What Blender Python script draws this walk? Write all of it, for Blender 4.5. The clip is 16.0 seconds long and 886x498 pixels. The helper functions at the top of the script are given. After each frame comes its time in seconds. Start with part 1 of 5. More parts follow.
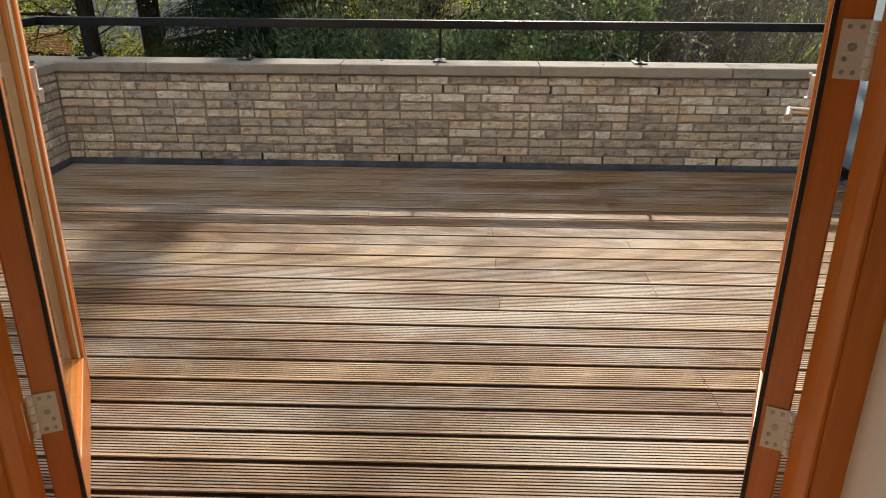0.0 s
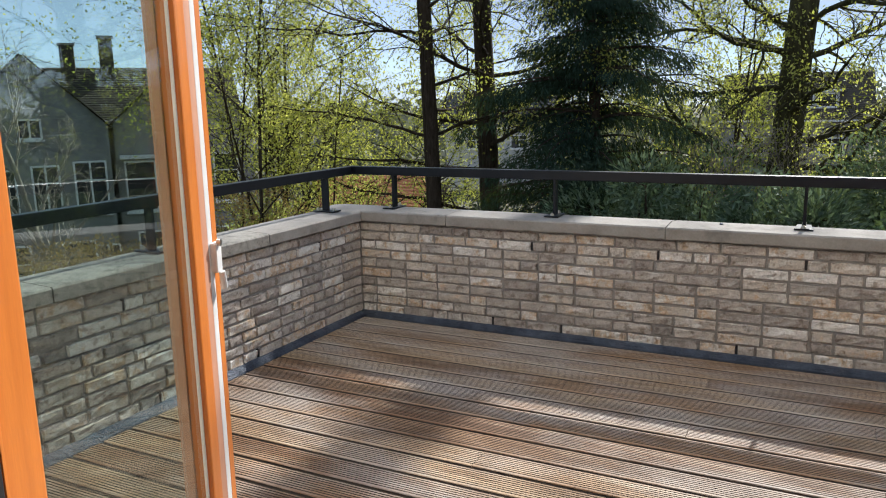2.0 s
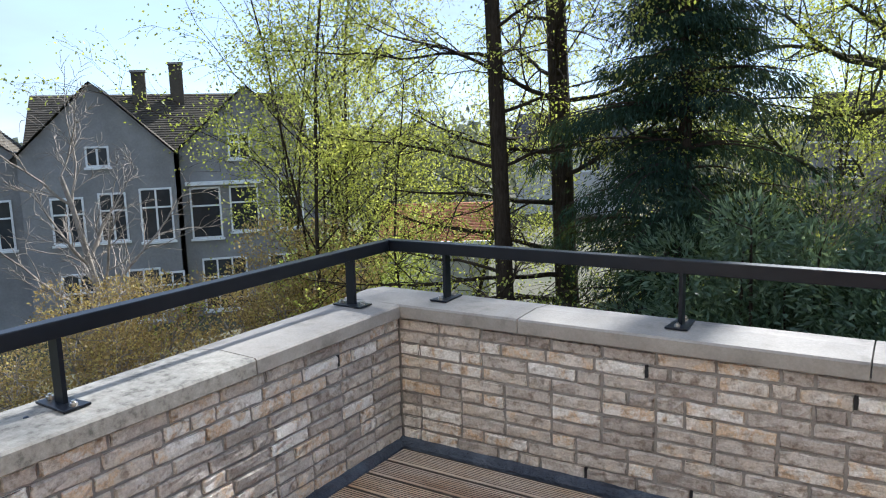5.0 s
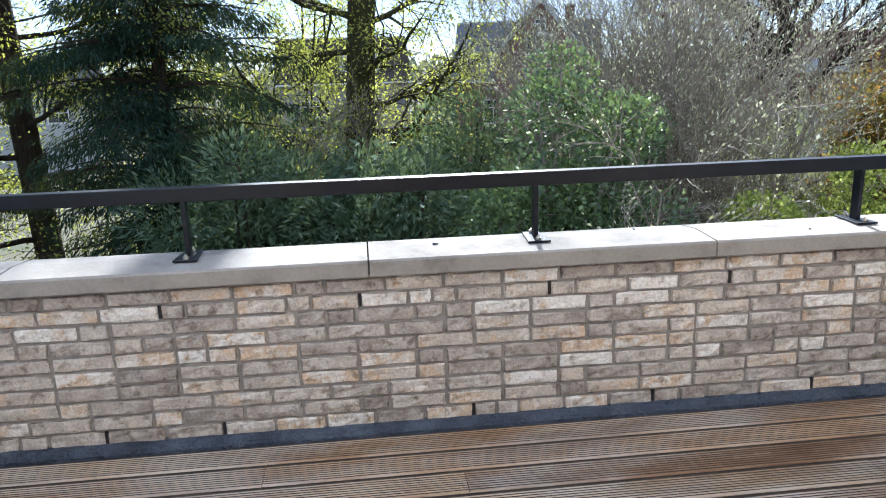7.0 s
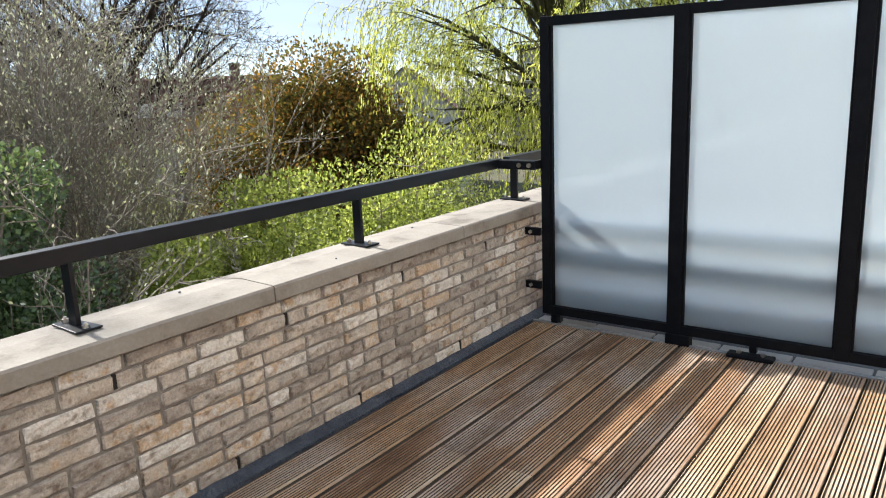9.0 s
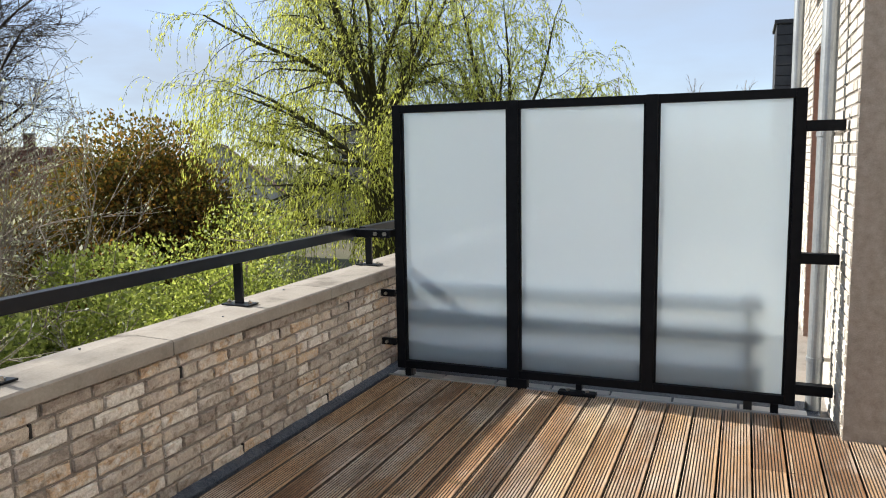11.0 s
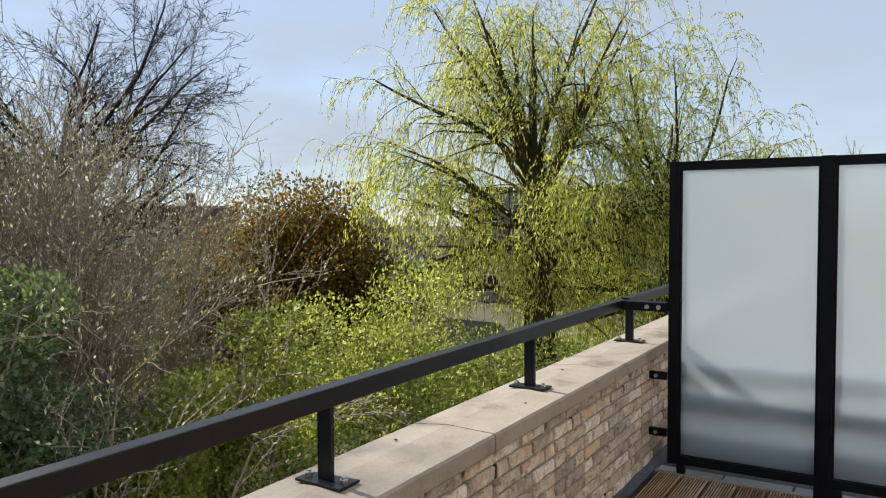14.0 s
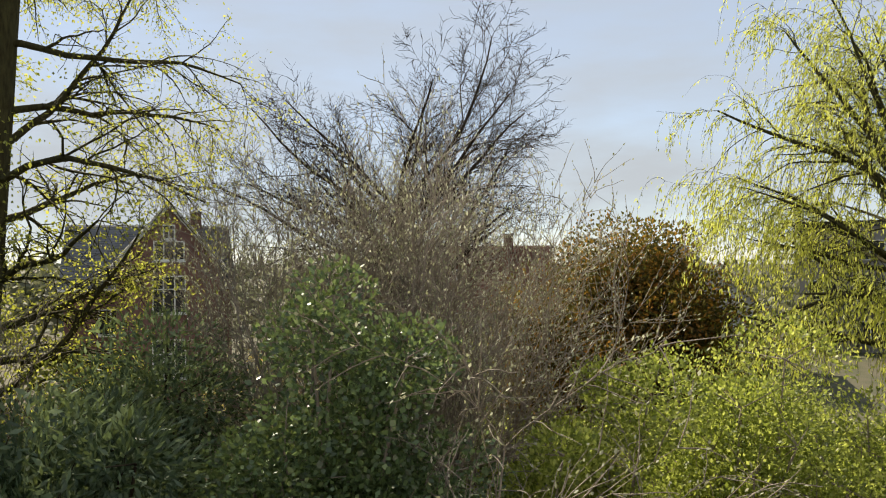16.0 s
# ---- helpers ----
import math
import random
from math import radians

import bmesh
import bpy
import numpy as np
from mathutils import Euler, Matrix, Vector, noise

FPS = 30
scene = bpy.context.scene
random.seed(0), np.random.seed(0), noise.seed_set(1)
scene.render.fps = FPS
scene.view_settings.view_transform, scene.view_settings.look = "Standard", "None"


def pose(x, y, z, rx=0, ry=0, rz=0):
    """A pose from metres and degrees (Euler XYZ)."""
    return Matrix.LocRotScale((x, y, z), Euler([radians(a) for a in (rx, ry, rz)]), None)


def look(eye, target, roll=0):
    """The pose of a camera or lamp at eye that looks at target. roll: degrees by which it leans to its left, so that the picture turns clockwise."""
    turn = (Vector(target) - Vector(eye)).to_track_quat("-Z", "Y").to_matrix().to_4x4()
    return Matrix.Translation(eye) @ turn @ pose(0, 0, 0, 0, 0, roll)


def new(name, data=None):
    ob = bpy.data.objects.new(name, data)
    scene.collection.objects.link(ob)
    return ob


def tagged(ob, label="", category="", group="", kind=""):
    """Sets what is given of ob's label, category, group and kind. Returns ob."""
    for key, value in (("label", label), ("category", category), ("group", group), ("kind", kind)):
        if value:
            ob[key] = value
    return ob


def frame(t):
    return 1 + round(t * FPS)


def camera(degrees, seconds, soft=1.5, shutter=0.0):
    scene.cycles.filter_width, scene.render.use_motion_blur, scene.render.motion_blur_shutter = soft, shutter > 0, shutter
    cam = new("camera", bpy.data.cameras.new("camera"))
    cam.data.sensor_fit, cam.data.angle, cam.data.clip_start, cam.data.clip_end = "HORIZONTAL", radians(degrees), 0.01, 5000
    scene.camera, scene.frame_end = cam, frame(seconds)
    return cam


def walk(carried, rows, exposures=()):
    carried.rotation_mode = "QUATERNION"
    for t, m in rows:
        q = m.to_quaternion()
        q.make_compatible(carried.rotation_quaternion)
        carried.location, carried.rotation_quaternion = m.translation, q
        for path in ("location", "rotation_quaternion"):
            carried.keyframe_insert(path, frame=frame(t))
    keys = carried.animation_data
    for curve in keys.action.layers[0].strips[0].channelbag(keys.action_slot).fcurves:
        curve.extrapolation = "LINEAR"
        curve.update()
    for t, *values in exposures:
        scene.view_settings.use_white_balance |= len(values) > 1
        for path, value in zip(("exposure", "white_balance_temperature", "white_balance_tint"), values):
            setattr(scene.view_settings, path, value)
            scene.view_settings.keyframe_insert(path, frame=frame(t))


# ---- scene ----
cam = camera(61.3, 16.0, soft=1.1)
PATH = [
    (0, (2.778, -5.104, 1.479), (2.732, -3.247, 0.736), 0.4),
    (0.5, (2.700, -5.055, 1.464), (2.627, -3.118, 0.971), -0.1),
    (1, (2.694, -4.819, 1.449), (2.384, -2.884, 1.049), -0.6),
    (1.5, (2.709, -4.477, 1.45), (2.07, -2.622, 1.063), -0.8),
    (2, (2.661, -4.089, 1.434), (1.779, -2.334, 1.054), -1.1),
    (2.5, (2.578, -3.725, 1.435), (1.531, -2.063, 1.06), -1.2),
    (3, (2.414, -3.424, 1.437), (1.255, -1.832, 1.086), -1.1),
    (3.2, (2.36, -3.295, 1.458), (1.148, -1.739, 1.127), -1.3),
    (5.5, (1.989, -2.814, 1.588), (1.131, -1.042, 1.235), -2.1),
    (6, (1.985, -2.821, 1.568), (1.441, -0.944, 1.144), -2.1),
    (6.5, (1.983, -2.793, 1.531), (1.785, -0.861, 1.054), -1.9),
    (7, (1.953, -2.688, 1.475), (2.156, -0.761, 0.98), -1.7),
    (7.5, (1.92, -2.469, 1.471), (2.527, -0.634, 0.954), -1.5),
    (8, (1.823, -2.279, 1.478), (2.847, -0.636, 0.974), -1.5),
    (8.5, (1.659, -2.149, 1.477), (3.023, -0.76, 1.017), -2.2),
    (9, (1.473, -2.176, 1.495), (3.044, -1.019, 1.057), -2.4),
    (9.5, (1.265, -2.22, 1.509), (2.967, -1.249, 1.107), -2.8),
    (10, (1.093, -2.207, 1.516), (2.875, -1.374, 1.152), -2.7),
    (12.5, (0.885, -2.045, 1.471), (2.726, -1.276, 1.332), 0.7),
    (13, (0.899, -1.781, 1.47), (2.708, -0.938, 1.338), 0.7),
    (13.5, (0.987, -1.493, 1.456), (2.751, -0.558, 1.342), 0.3),
    (14, (1.031, -1.204, 1.506), (2.739, -0.166, 1.424), -0.2),
    (14.5, (1.064, -0.913, 1.563), (2.699, 0.239, 1.518), -0.9),
    (15, (1.168, -0.754, 1.585), (2.698, 0.533, 1.578), -1.2),
    (15.5, (1.152, -0.528, 1.602), (2.533, 0.919, 1.62), -0.7),
    (16, (0.964, -0.286, 1.615), (2.137, 1.333, 1.638), -0.4),
]
walk(cam, [(t, look(eye, target, roll)) for t, eye, target, roll in PATH], [(0, 1.35, 7000, 10), (0.5, 1.45, 6850, 10), (1, 1.5, 6400, 10), (2, 1.6, 6000, 10), (3.2, 1.8, 5650, 10), (5.5, 2.08, 5600, 10), (6.5, 2.2, 5500, 10), (7.5, 2.42, 5600, 10), (9, 2.0, 6300, 10), (10.2, 1.74, 6500, 10), (12.5, 1.52, 6550, 10), (14.5, 1.53, 7050, 10), (16, 1.5, 7650, 10)])

# ---------------------------------------------------------------- light
DECK = 0.07            # top of the deck boards
GROUND = -5.6          # the gardens lie two storeys below
SUN_AZ, SUN_EL = radians(5.6), radians(35.4)   # from +y towards +x, height

world = bpy.data.worlds.new("world")
scene.world = world
world.use_nodes = True
wn = world.node_tree.nodes
wl = world.node_tree.links
sky = wn.new("ShaderNodeTexSky")
sky.sky_type = "NISHITA"
sky.sun_disc = False
sky.sun_elevation, sky.sun_rotation = SUN_EL, SUN_AZ
sky.air_density, sky.dust_density, sky.ozone_density = 0.8, 0.0, 1.6
tint = wn.new("ShaderNodeMix")
tint.data_type, tint.blend_type = "RGBA", "MULTIPLY"
tint.inputs["Factor"].default_value = 1.0
tint.inputs["B"].default_value = (0.95, 1.0, 1.08, 1)
wl.new(sky.outputs["Color"], tint.inputs["A"])
wtc, wmap, wno = wn.new("ShaderNodeTexCoord"), wn.new("ShaderNodeMapping"), wn.new("ShaderNodeTexNoise")
wmap.inputs["Scale"].default_value, wmap.inputs["Rotation"].default_value = (1.2, 1.2, 4.5), (0.2, 0.1, 0.5)
wno.inputs["Scale"].default_value, wno.inputs["Detail"].default_value, wno.inputs["Roughness"].default_value = 1.6, 7, 0.55
wramp = wn.new("ShaderNodeValToRGB")
wramp.color_ramp.elements[0].position, wramp.color_ramp.elements[1].position = 0.40, 0.64
wramp.color_ramp.elements[0].color, wramp.color_ramp.elements[1].color = (0.72, 0.72, 0.72, 1), (0.97, 0.97, 0.97, 1)
cloud = wn.new("ShaderNodeMix")
cloud.data_type, cloud.blend_type = "RGBA", "MIX"
cloud.inputs["B"].default_value = (2.15, 2.5, 3.02, 1)
wl.new(wtc.outputs["Generated"], wmap.inputs["Vector"])
wl.new(wmap.outputs["Vector"], wno.inputs["Vector"])
wl.new(wno.outputs["Fac"], wramp.inputs["Fac"])
wl.new(wramp.outputs["Color"], cloud.inputs["Factor"])
wl.new(tint.outputs["Result"], cloud.inputs["A"])
wl.new(cloud.outputs["Result"], wn["Background"].inputs["Color"])
wn["Background"].inputs["Strength"].default_value = 0.083

sun_data = bpy.data.lights.new("sun", "SUN")
sun_data.energy, sun_data.angle, sun_data.color = 3.0, radians(0.6), (1.0, 0.94, 0.84)
sun = new("sun", sun_data)
to_sun = Vector((math.sin(SUN_AZ) * math.cos(SUN_EL), math.cos(SUN_AZ) * math.cos(SUN_EL), math.sin(SUN_EL)))
sun.matrix_world = look((0, 0, 30), Vector((0, 0, 30)) - to_sun)


# ---------------------------------------------------------------- materials
def nodes_of(name):
    m = bpy.data.materials.new(name)
    m.use_nodes = True
    return m, m.node_tree.nodes, m.node_tree.links


def ramp(n, stops):
    r = n.new("ShaderNodeValToRGB")
    e = r.color_ramp.elements
    while len(e) < len(stops):
        e.new(0.5)
    for el, (at, c) in zip(e, stops):
        el.position, el.color = at, (*c, 1)
    return r


def noise_node(n, l, scale, detail=4, rough=0.6, stretch=None, coords="Object"):
    tc = n.new("ShaderNodeTexCoord")
    nt = n.new("ShaderNodeTexNoise")
    nt.inputs["Scale"].default_value, nt.inputs["Detail"].default_value, nt.inputs["Roughness"].default_value = scale, detail, rough
    if coords == "World":
        tc = n.new("ShaderNodeNewGeometry")
        coords = "Position"
    if stretch:
        mp = n.new("ShaderNodeMapping")
        mp.inputs["Scale"].default_value = stretch
        l.new(tc.outputs[coords], mp.inputs["Vector"])
        l.new(mp.outputs["Vector"], nt.inputs["Vector"])
    else:
        l.new(tc.outputs[coords], nt.inputs["Vector"])
    return nt


def mix(n, l, kind, fac, a, b):
    m = n.new("ShaderNodeMix")
    m.data_type, m.blend_type = "RGBA", kind
    for sock, v in ((m.inputs["Factor"], fac), (m.inputs["A"], a), (m.inputs["B"], b)):
        if hasattr(v, "links"):
            l.new(v, sock)
        elif isinstance(v, tuple):
            sock.default_value = (*v, 1)
        else:
            sock.default_value = v
    return m.outputs["Result"]


def bump(n, l, height, strength, distance, target):
    b = n.new("ShaderNodeBump")
    b.inputs["Strength"].default_value, b.inputs["Distance"].default_value = strength, distance
    l.new(height, b.inputs["Height"])
    l.new(b.outputs["Normal"], target)


def surface(name, stops, scale=8, fine=60, rough=0.7, metal=0.0, bump_at=0.004, strength=0.4, pick="noise", stretch=None, coat=0.0, fine_mix=0.35, spec=0.5, coords="Object"):
    """A surface whose colour runs through stops, picked by noise, by object or by island, with finer grain on top."""
    m, n, l = nodes_of(name)
    bs = n["Principled BSDF"]
    big = noise_node(n, l, scale, 5, 0.62, stretch, coords)
    small = noise_node(n, l, fine, 4, 0.7, stretch, coords)
    cr = ramp(n, stops)
    if pick == "noise":
        l.new(big.outputs["Fac"], cr.inputs["Fac"])
    else:
        src = n.new("ShaderNodeObjectInfo").outputs["Random"] if pick == "object" else n.new("ShaderNodeNewGeometry").outputs["Random Per Island"]
        ad = n.new("ShaderNodeMath")
        ad.operation = "MULTIPLY_ADD"
        l.new(big.outputs["Fac"], ad.inputs[0])
        ad.inputs[1].default_value = 0.5
        sb = n.new("ShaderNodeMath")
        sb.operation = "MULTIPLY_ADD"
        l.new(src, sb.inputs[0])
        sb.inputs[1].default_value, sb.inputs[2].default_value = 0.85, -0.17
        l.new(sb.outputs[0], ad.inputs[2])
        l.new(ad.outputs[0], cr.inputs["Fac"])
    gr = ramp(n, [(0.3, (0.45, 0.45, 0.45)), (0.7, (1, 1, 1))])
    l.new(small.outputs["Fac"], gr.inputs["Fac"])
    col = mix(n, l, "MULTIPLY", fine_mix, cr.outputs["Color"], gr.outputs["Color"])
    l.new(col, bs.inputs["Base Color"])
    bs.inputs["Roughness"].default_value, bs.inputs["Metallic"].default_value = rough, metal
    bs.inputs["Coat Weight"].default_value, bs.inputs["Specular IOR Level"].default_value = coat, spec
    if strength:
        bump(n, l, small.outputs["Fac"], strength, bump_at, bs.inputs["Normal"])
    return m


def foliage(name, stops, glow=0.45, rough=0.5, gloss=0.035):
    """Leaves: each island its own tone; light passes through them."""
    m, n, l = nodes_of(name)
    n.remove(n["Principled BSDF"])
    geo = n.new("ShaderNodeNewGeometry")
    cr = ramp(n, stops)
    l.new(geo.outputs["Random Per Island"], cr.inputs["Fac"])
    d, t, g = n.new("ShaderNodeBsdfDiffuse"), n.new("ShaderNodeBsdfTranslucent"), n.new("ShaderNodeBsdfGlossy")
    g.inputs["Roughness"].default_value = rough
    g.inputs["Color"].default_value = (0.8, 0.85, 0.8, 1)
    l.new(cr.outputs["Color"], d.inputs["Color"])
    l.new(mix(n, l, "MIX", 0.25, cr.outputs["Color"], (0.30, 0.34, 0.03)), t.inputs["Color"])
    a, b = n.new("ShaderNodeMixShader"), n.new("ShaderNodeMixShader")
    a.inputs["Fac"].default_value, b.inputs["Fac"].default_value = glow, gloss
    l.new(d.outputs[0], a.inputs[1]); l.new(t.outputs[0], a.inputs[2])
    l.new(a.outputs[0], b.inputs[1]); l.new(g.outputs[0], b.inputs[2])
    l.new(b.outputs[0], n["Material Output"].inputs["Surface"])
    return m


def deck_material():
    """Ribbed hardwood: one tone a board, streaky grain, bleached and grey weathering in patches, random darker patches.
    """
    m, n, l = nodes_of("ribbed_hardwood")
    bs = n["Principled BSDF"]
    oi = n.new("ShaderNodeObjectInfo")
    tone = ramp(n, [(0.0, (0.22, 0.125, 0.070)), (0.35, (0.32, 0.195, 0.112)), (0.7, (0.41, 0.27, 0.16)), (1.0, (0.52, 0.385, 0.25))])
    l.new(oi.outputs["Random"], tone.inputs["Fac"])
    grain = noise_node(n, l, 4, 7, 0.72, (0.9, 26, 26), "World")
    patch = noise_node(n, l, 1.7, 6, 0.7, (0.6, 1.6, 1), "World")
    g1 = ramp(n, [(0.28, (0.42, 0.38, 0.34)), (0.5, (0.95, 0.92, 0.88)), (0.72, (1.35, 1.32, 1.28))])
    l.new(grain.outputs["Fac"], g1.inputs["Fac"])
    base = mix(n, l, "MULTIPLY", 0.9, tone.outputs["Color"], g1.outputs["Color"])
    grey = ramp(n, [(0.45, (0, 0, 0)), (0.62, (0.68, 0.68, 0.68))])
    l.new(patch.outputs["Fac"], grey.inputs["Fac"])
    worn = mix(n, l, "MIX", grey.outputs["Color"], base, (0.50, 0.45, 0.40))
    bleach = noise_node(n, l, 2.3, 6, 0.75, (0.8, 9, 1), "World")
    bl = ramp(n, [(0.52, (0, 0, 0)), (0.70, (0.6, 0.6, 0.6))])
    l.new(bleach.outputs["Fac"], bl.inputs["Fac"])
    pale = mix(n, l, "MIX", bl.outputs["Color"], worn, (0.58, 0.49, 0.35))
    dark_patch = noise_node(n, l, 2.6, 5, 0.65, (0.5, 2.0, 1), "World")
    dr = ramp(n, [(0.34, (0.50, 0.43, 0.37)), (0.54, (1, 1, 1))])
    l.new(dark_patch.outputs["Fac"], dr.inputs["Fac"])
    l.new(mix(n, l, "MULTIPLY", 0.85, pale, dr.outputs["Color"]), bs.inputs["Base Color"])
    bs.inputs["Roughness"].default_value, bs.inputs["Specular IOR Level"].default_value = 0.66, 0.28
    bump(n, l, grain.outputs["Fac"], 0.4, 0.003, bs.inputs["Normal"])
    return m


def glass_material(name, tint=(0.80, 0.88, 0.85)):
    m, n, l = nodes_of(name)
    n.remove(n["Principled BSDF"])
    t, g, x = n.new("ShaderNodeBsdfTransparent"), n.new("ShaderNodeBsdfGlossy"), n.new("ShaderNodeMixShader")
    t.inputs["Color"].default_value = (*tint, 1)
    g.inputs["Roughness"].default_value = 0.0
    x.inputs["Fac"].default_value = 0.13
    l.new(t.outputs[0], x.inputs[1]); l.new(g.outputs[0], x.inputs[2])
    l.new(x.outputs[0], n["Material Output"].inputs["Surface"])
    return m


def frosted_material():
    m, n, l = nodes_of("frosted_glass")
    n.remove(n["Principled BSDF"])
    r, t, g = n.new("ShaderNodeBsdfRefraction"), n.new("ShaderNodeBsdfTranslucent"), n.new("ShaderNodeBsdfGlossy")
    r.inputs["Color"].default_value, r.inputs["Roughness"].default_value, r.inputs["IOR"].default_value = (0.90, 0.965, 1.0, 1), 0.20, 1.08
    t.inputs["Color"].default_value = (0.86, 0.945, 1.0, 1)
    g.inputs["Roughness"].default_value = 0.35
    d = n.new("ShaderNodeBsdfDiffuse")
    d.inputs["Color"].default_value = (0.86, 0.92, 0.96, 1)
    a, b, c = n.new("ShaderNodeMixShader"), n.new("ShaderNodeMixShader"), n.new("ShaderNodeMixShader")
    a.inputs["Fac"].default_value, b.inputs["Fac"].default_value, c.inputs["Fac"].default_value = 0.64, 0.05, 0.04
    l.new(r.outputs[0], a.inputs[1]); l.new(t.outputs[0], a.inputs[2])
    l.new(a.outputs[0], b.inputs[1]); l.new(d.outputs[0], b.inputs[2])
    l.new(b.outputs[0], c.inputs[1]); l.new(g.outputs[0], c.inputs[2])
    l.new(c.outputs[0], n["Material Output"].inputs["Surface"])
    return m


def brick_material():
    """Hand-moulded buff brick: one tone a brick, mottled, with pale lime bloom and darker burnt spots."""
    m, n, l = nodes_of("buff_brick")
    bs = n["Principled BSDF"]
    oi = n.new("ShaderNodeObjectInfo")
    shift = n.new("ShaderNodeVectorMath")
    shift.operation = "ADD"
    tc = n.new("ShaderNodeTexCoord")
    grow_by = n.new("ShaderNodeVectorMath")
    grow_by.operation = "SCALE"
    grow_by.inputs["Scale"].default_value = 37.0
    l.new(oi.outputs["Location"], grow_by.inputs[0])
    l.new(tc.outputs["Object"], shift.inputs[0])
    l.new(grow_by.outputs[0], shift.inputs[1])

    def spots(scale, detail, rough):
        t = n.new("ShaderNodeTexNoise")
        t.inputs["Scale"].default_value, t.inputs["Detail"].default_value, t.inputs["Roughness"].default_value = scale, detail, rough
        l.new(shift.outputs[0], t.inputs["Vector"])
        return t.outputs["Fac"]

    mottle, fine, bloom, burnt = spots(16, 5, 0.65), spots(95, 4, 0.75), spots(9, 5, 0.7), spots(24, 3, 0.6)
    a = n.new("ShaderNodeMath"); a.operation = "MULTIPLY_ADD"; a.inputs[1].default_value, a.inputs[2].default_value = 0.82, -0.34
    l.new(oi.outputs["Random"], a.inputs[0])
    b = n.new("ShaderNodeMath"); b.operation = "MULTIPLY_ADD"; b.inputs[1].default_value = 1.05
    l.new(mottle, b.inputs[0]); l.new(a.outputs[0], b.inputs[2])
    tone = ramp(n, [(0.0, (0.27, 0.236, 0.213)), (0.25, (0.43, 0.383, 0.345)), (0.5, (0.56, 0.508, 0.457)), (0.70, (0.66, 0.585, 0.50)), (0.80, (0.66, 0.49, 0.335)), (0.90, (0.75, 0.70, 0.64)), (1.0, (0.86, 0.83, 0.79))])
    l.new(b.outputs[0], tone.inputs["Fac"])
    white = ramp(n, [(0.525, (0, 0, 0)), (0.575, (1, 1, 1))])
    l.new(bloom, white.inputs["Fac"])
    f1 = n.new("ShaderNodeMath"); f1.operation = "MULTIPLY"
    l.new(white.outputs["Color"], f1.inputs[0]); l.new(oi.outputs["Random"], f1.inputs[1])
    c1 = mix(n, l, "MIX", f1.outputs[0], tone.outputs["Color"], (0.82, 0.785, 0.74))
    dark = ramp(n, [(0.32, (0.45, 0.40, 0.36)), (0.46, (1, 1, 1))])
    l.new(burnt, dark.inputs["Fac"])
    c2 = mix(n, l, "MULTIPLY", 0.8, c1, dark.outputs["Color"])
    gr = ramp(n, [(0.3, (0.55, 0.53, 0.5)), (0.65, (1, 1, 1))])
    l.new(fine, gr.inputs["Fac"])
    l.new(mix(n, l, "MULTIPLY", 0.75, c2, gr.outputs["Color"]), bs.inputs["Base Color"])
    bs.inputs["Roughness"].default_value, bs.inputs["Specular IOR Level"].default_value = 0.92, 0.15
    hb = n.new("ShaderNodeMath"); hb.operation = "MULTIPLY_ADD"; hb.inputs[1].default_value = 0.45
    l.new(fine, hb.inputs[0]); l.new(spots(46, 3, 0.7), hb.inputs[2])
    bump(n, l, hb.outputs[0], 0.9, 0.008, bs.inputs["Normal"])
    return m


BRICK = brick_material()
BRICK_FAR = surface("buff_brick_far", [(0.0, (0.49, 0.455, 0.40)), (0.5, (0.63, 0.595, 0.535)), (1.0, (0.75, 0.715, 0.65))], scale=14, fine=75, rough=0.9, strength=0.6, pick="island", fine_mix=0.5, spec=0.2)
MORTAR = surface("grey_mortar", [(0.3, (0.26, 0.238, 0.220)), (0.7, (0.365, 0.34, 0.318))], scale=20, fine=150, rough=0.95, bump_at=0.004, strength=0.7, spec=0.2)
STONE = surface("pale_concrete", [(0.30, (0.18, 0.162, 0.142)), (0.46, (0.30, 0.275, 0.245)), (0.75, (0.365, 0.34, 0.305))], scale=4.5, fine=90, rough=0.85, bump_at=0.003, strength=0.35, fine_mix=0.35, spec=0.25)
LICHEN = surface("lichened_concrete", [(0.34, (0.17, 0.16, 0.14)), (0.45, (0.30, 0.28, 0.245)), (0.75, (0.43, 0.405, 0.355))], scale=24, fine=60, rough=0.9, bump_at=0.004, strength=0.5, fine_mix=0.4, spec=0.2)
LEAD = surface("lead_flashing", [(0.3, (0.028, 0.038, 0.062)), (0.7, (0.10, 0.125, 0.17))], scale=7, fine=40, rough=0.45, metal=0.2, strength=1.0, bump_at=0.02)
DECKWOOD = deck_material()
# Dirt in the deck grooves, dark enough to stand in for their shade.
GRIME_SHADE = surface("groove_grime_shade", [(0.3, (0.045, 0.035, 0.028)), (0.7, (0.10, 0.08, 0.064))], scale=6, fine=60, rough=0.9, strength=0.3, coords="World")
BLACK = surface("black_powder_coat", [(0.3, (0.005, 0.006, 0.008)), (0.7, (0.009, 0.010, 0.013))], scale=20, fine=300, rough=0.5, strength=0.08, bump_at=0.001, fine_mix=0.2, spec=0.1)
RAILPAINT = surface("anthracite_steel_paint", [(0.3, (0.004, 0.0055, 0.009)), (0.7, (0.0075, 0.0095, 0.015))], scale=12, fine=200, rough=0.38, strength=0.1, bump_at=0.001, fine_mix=0.25, spec=0.28)
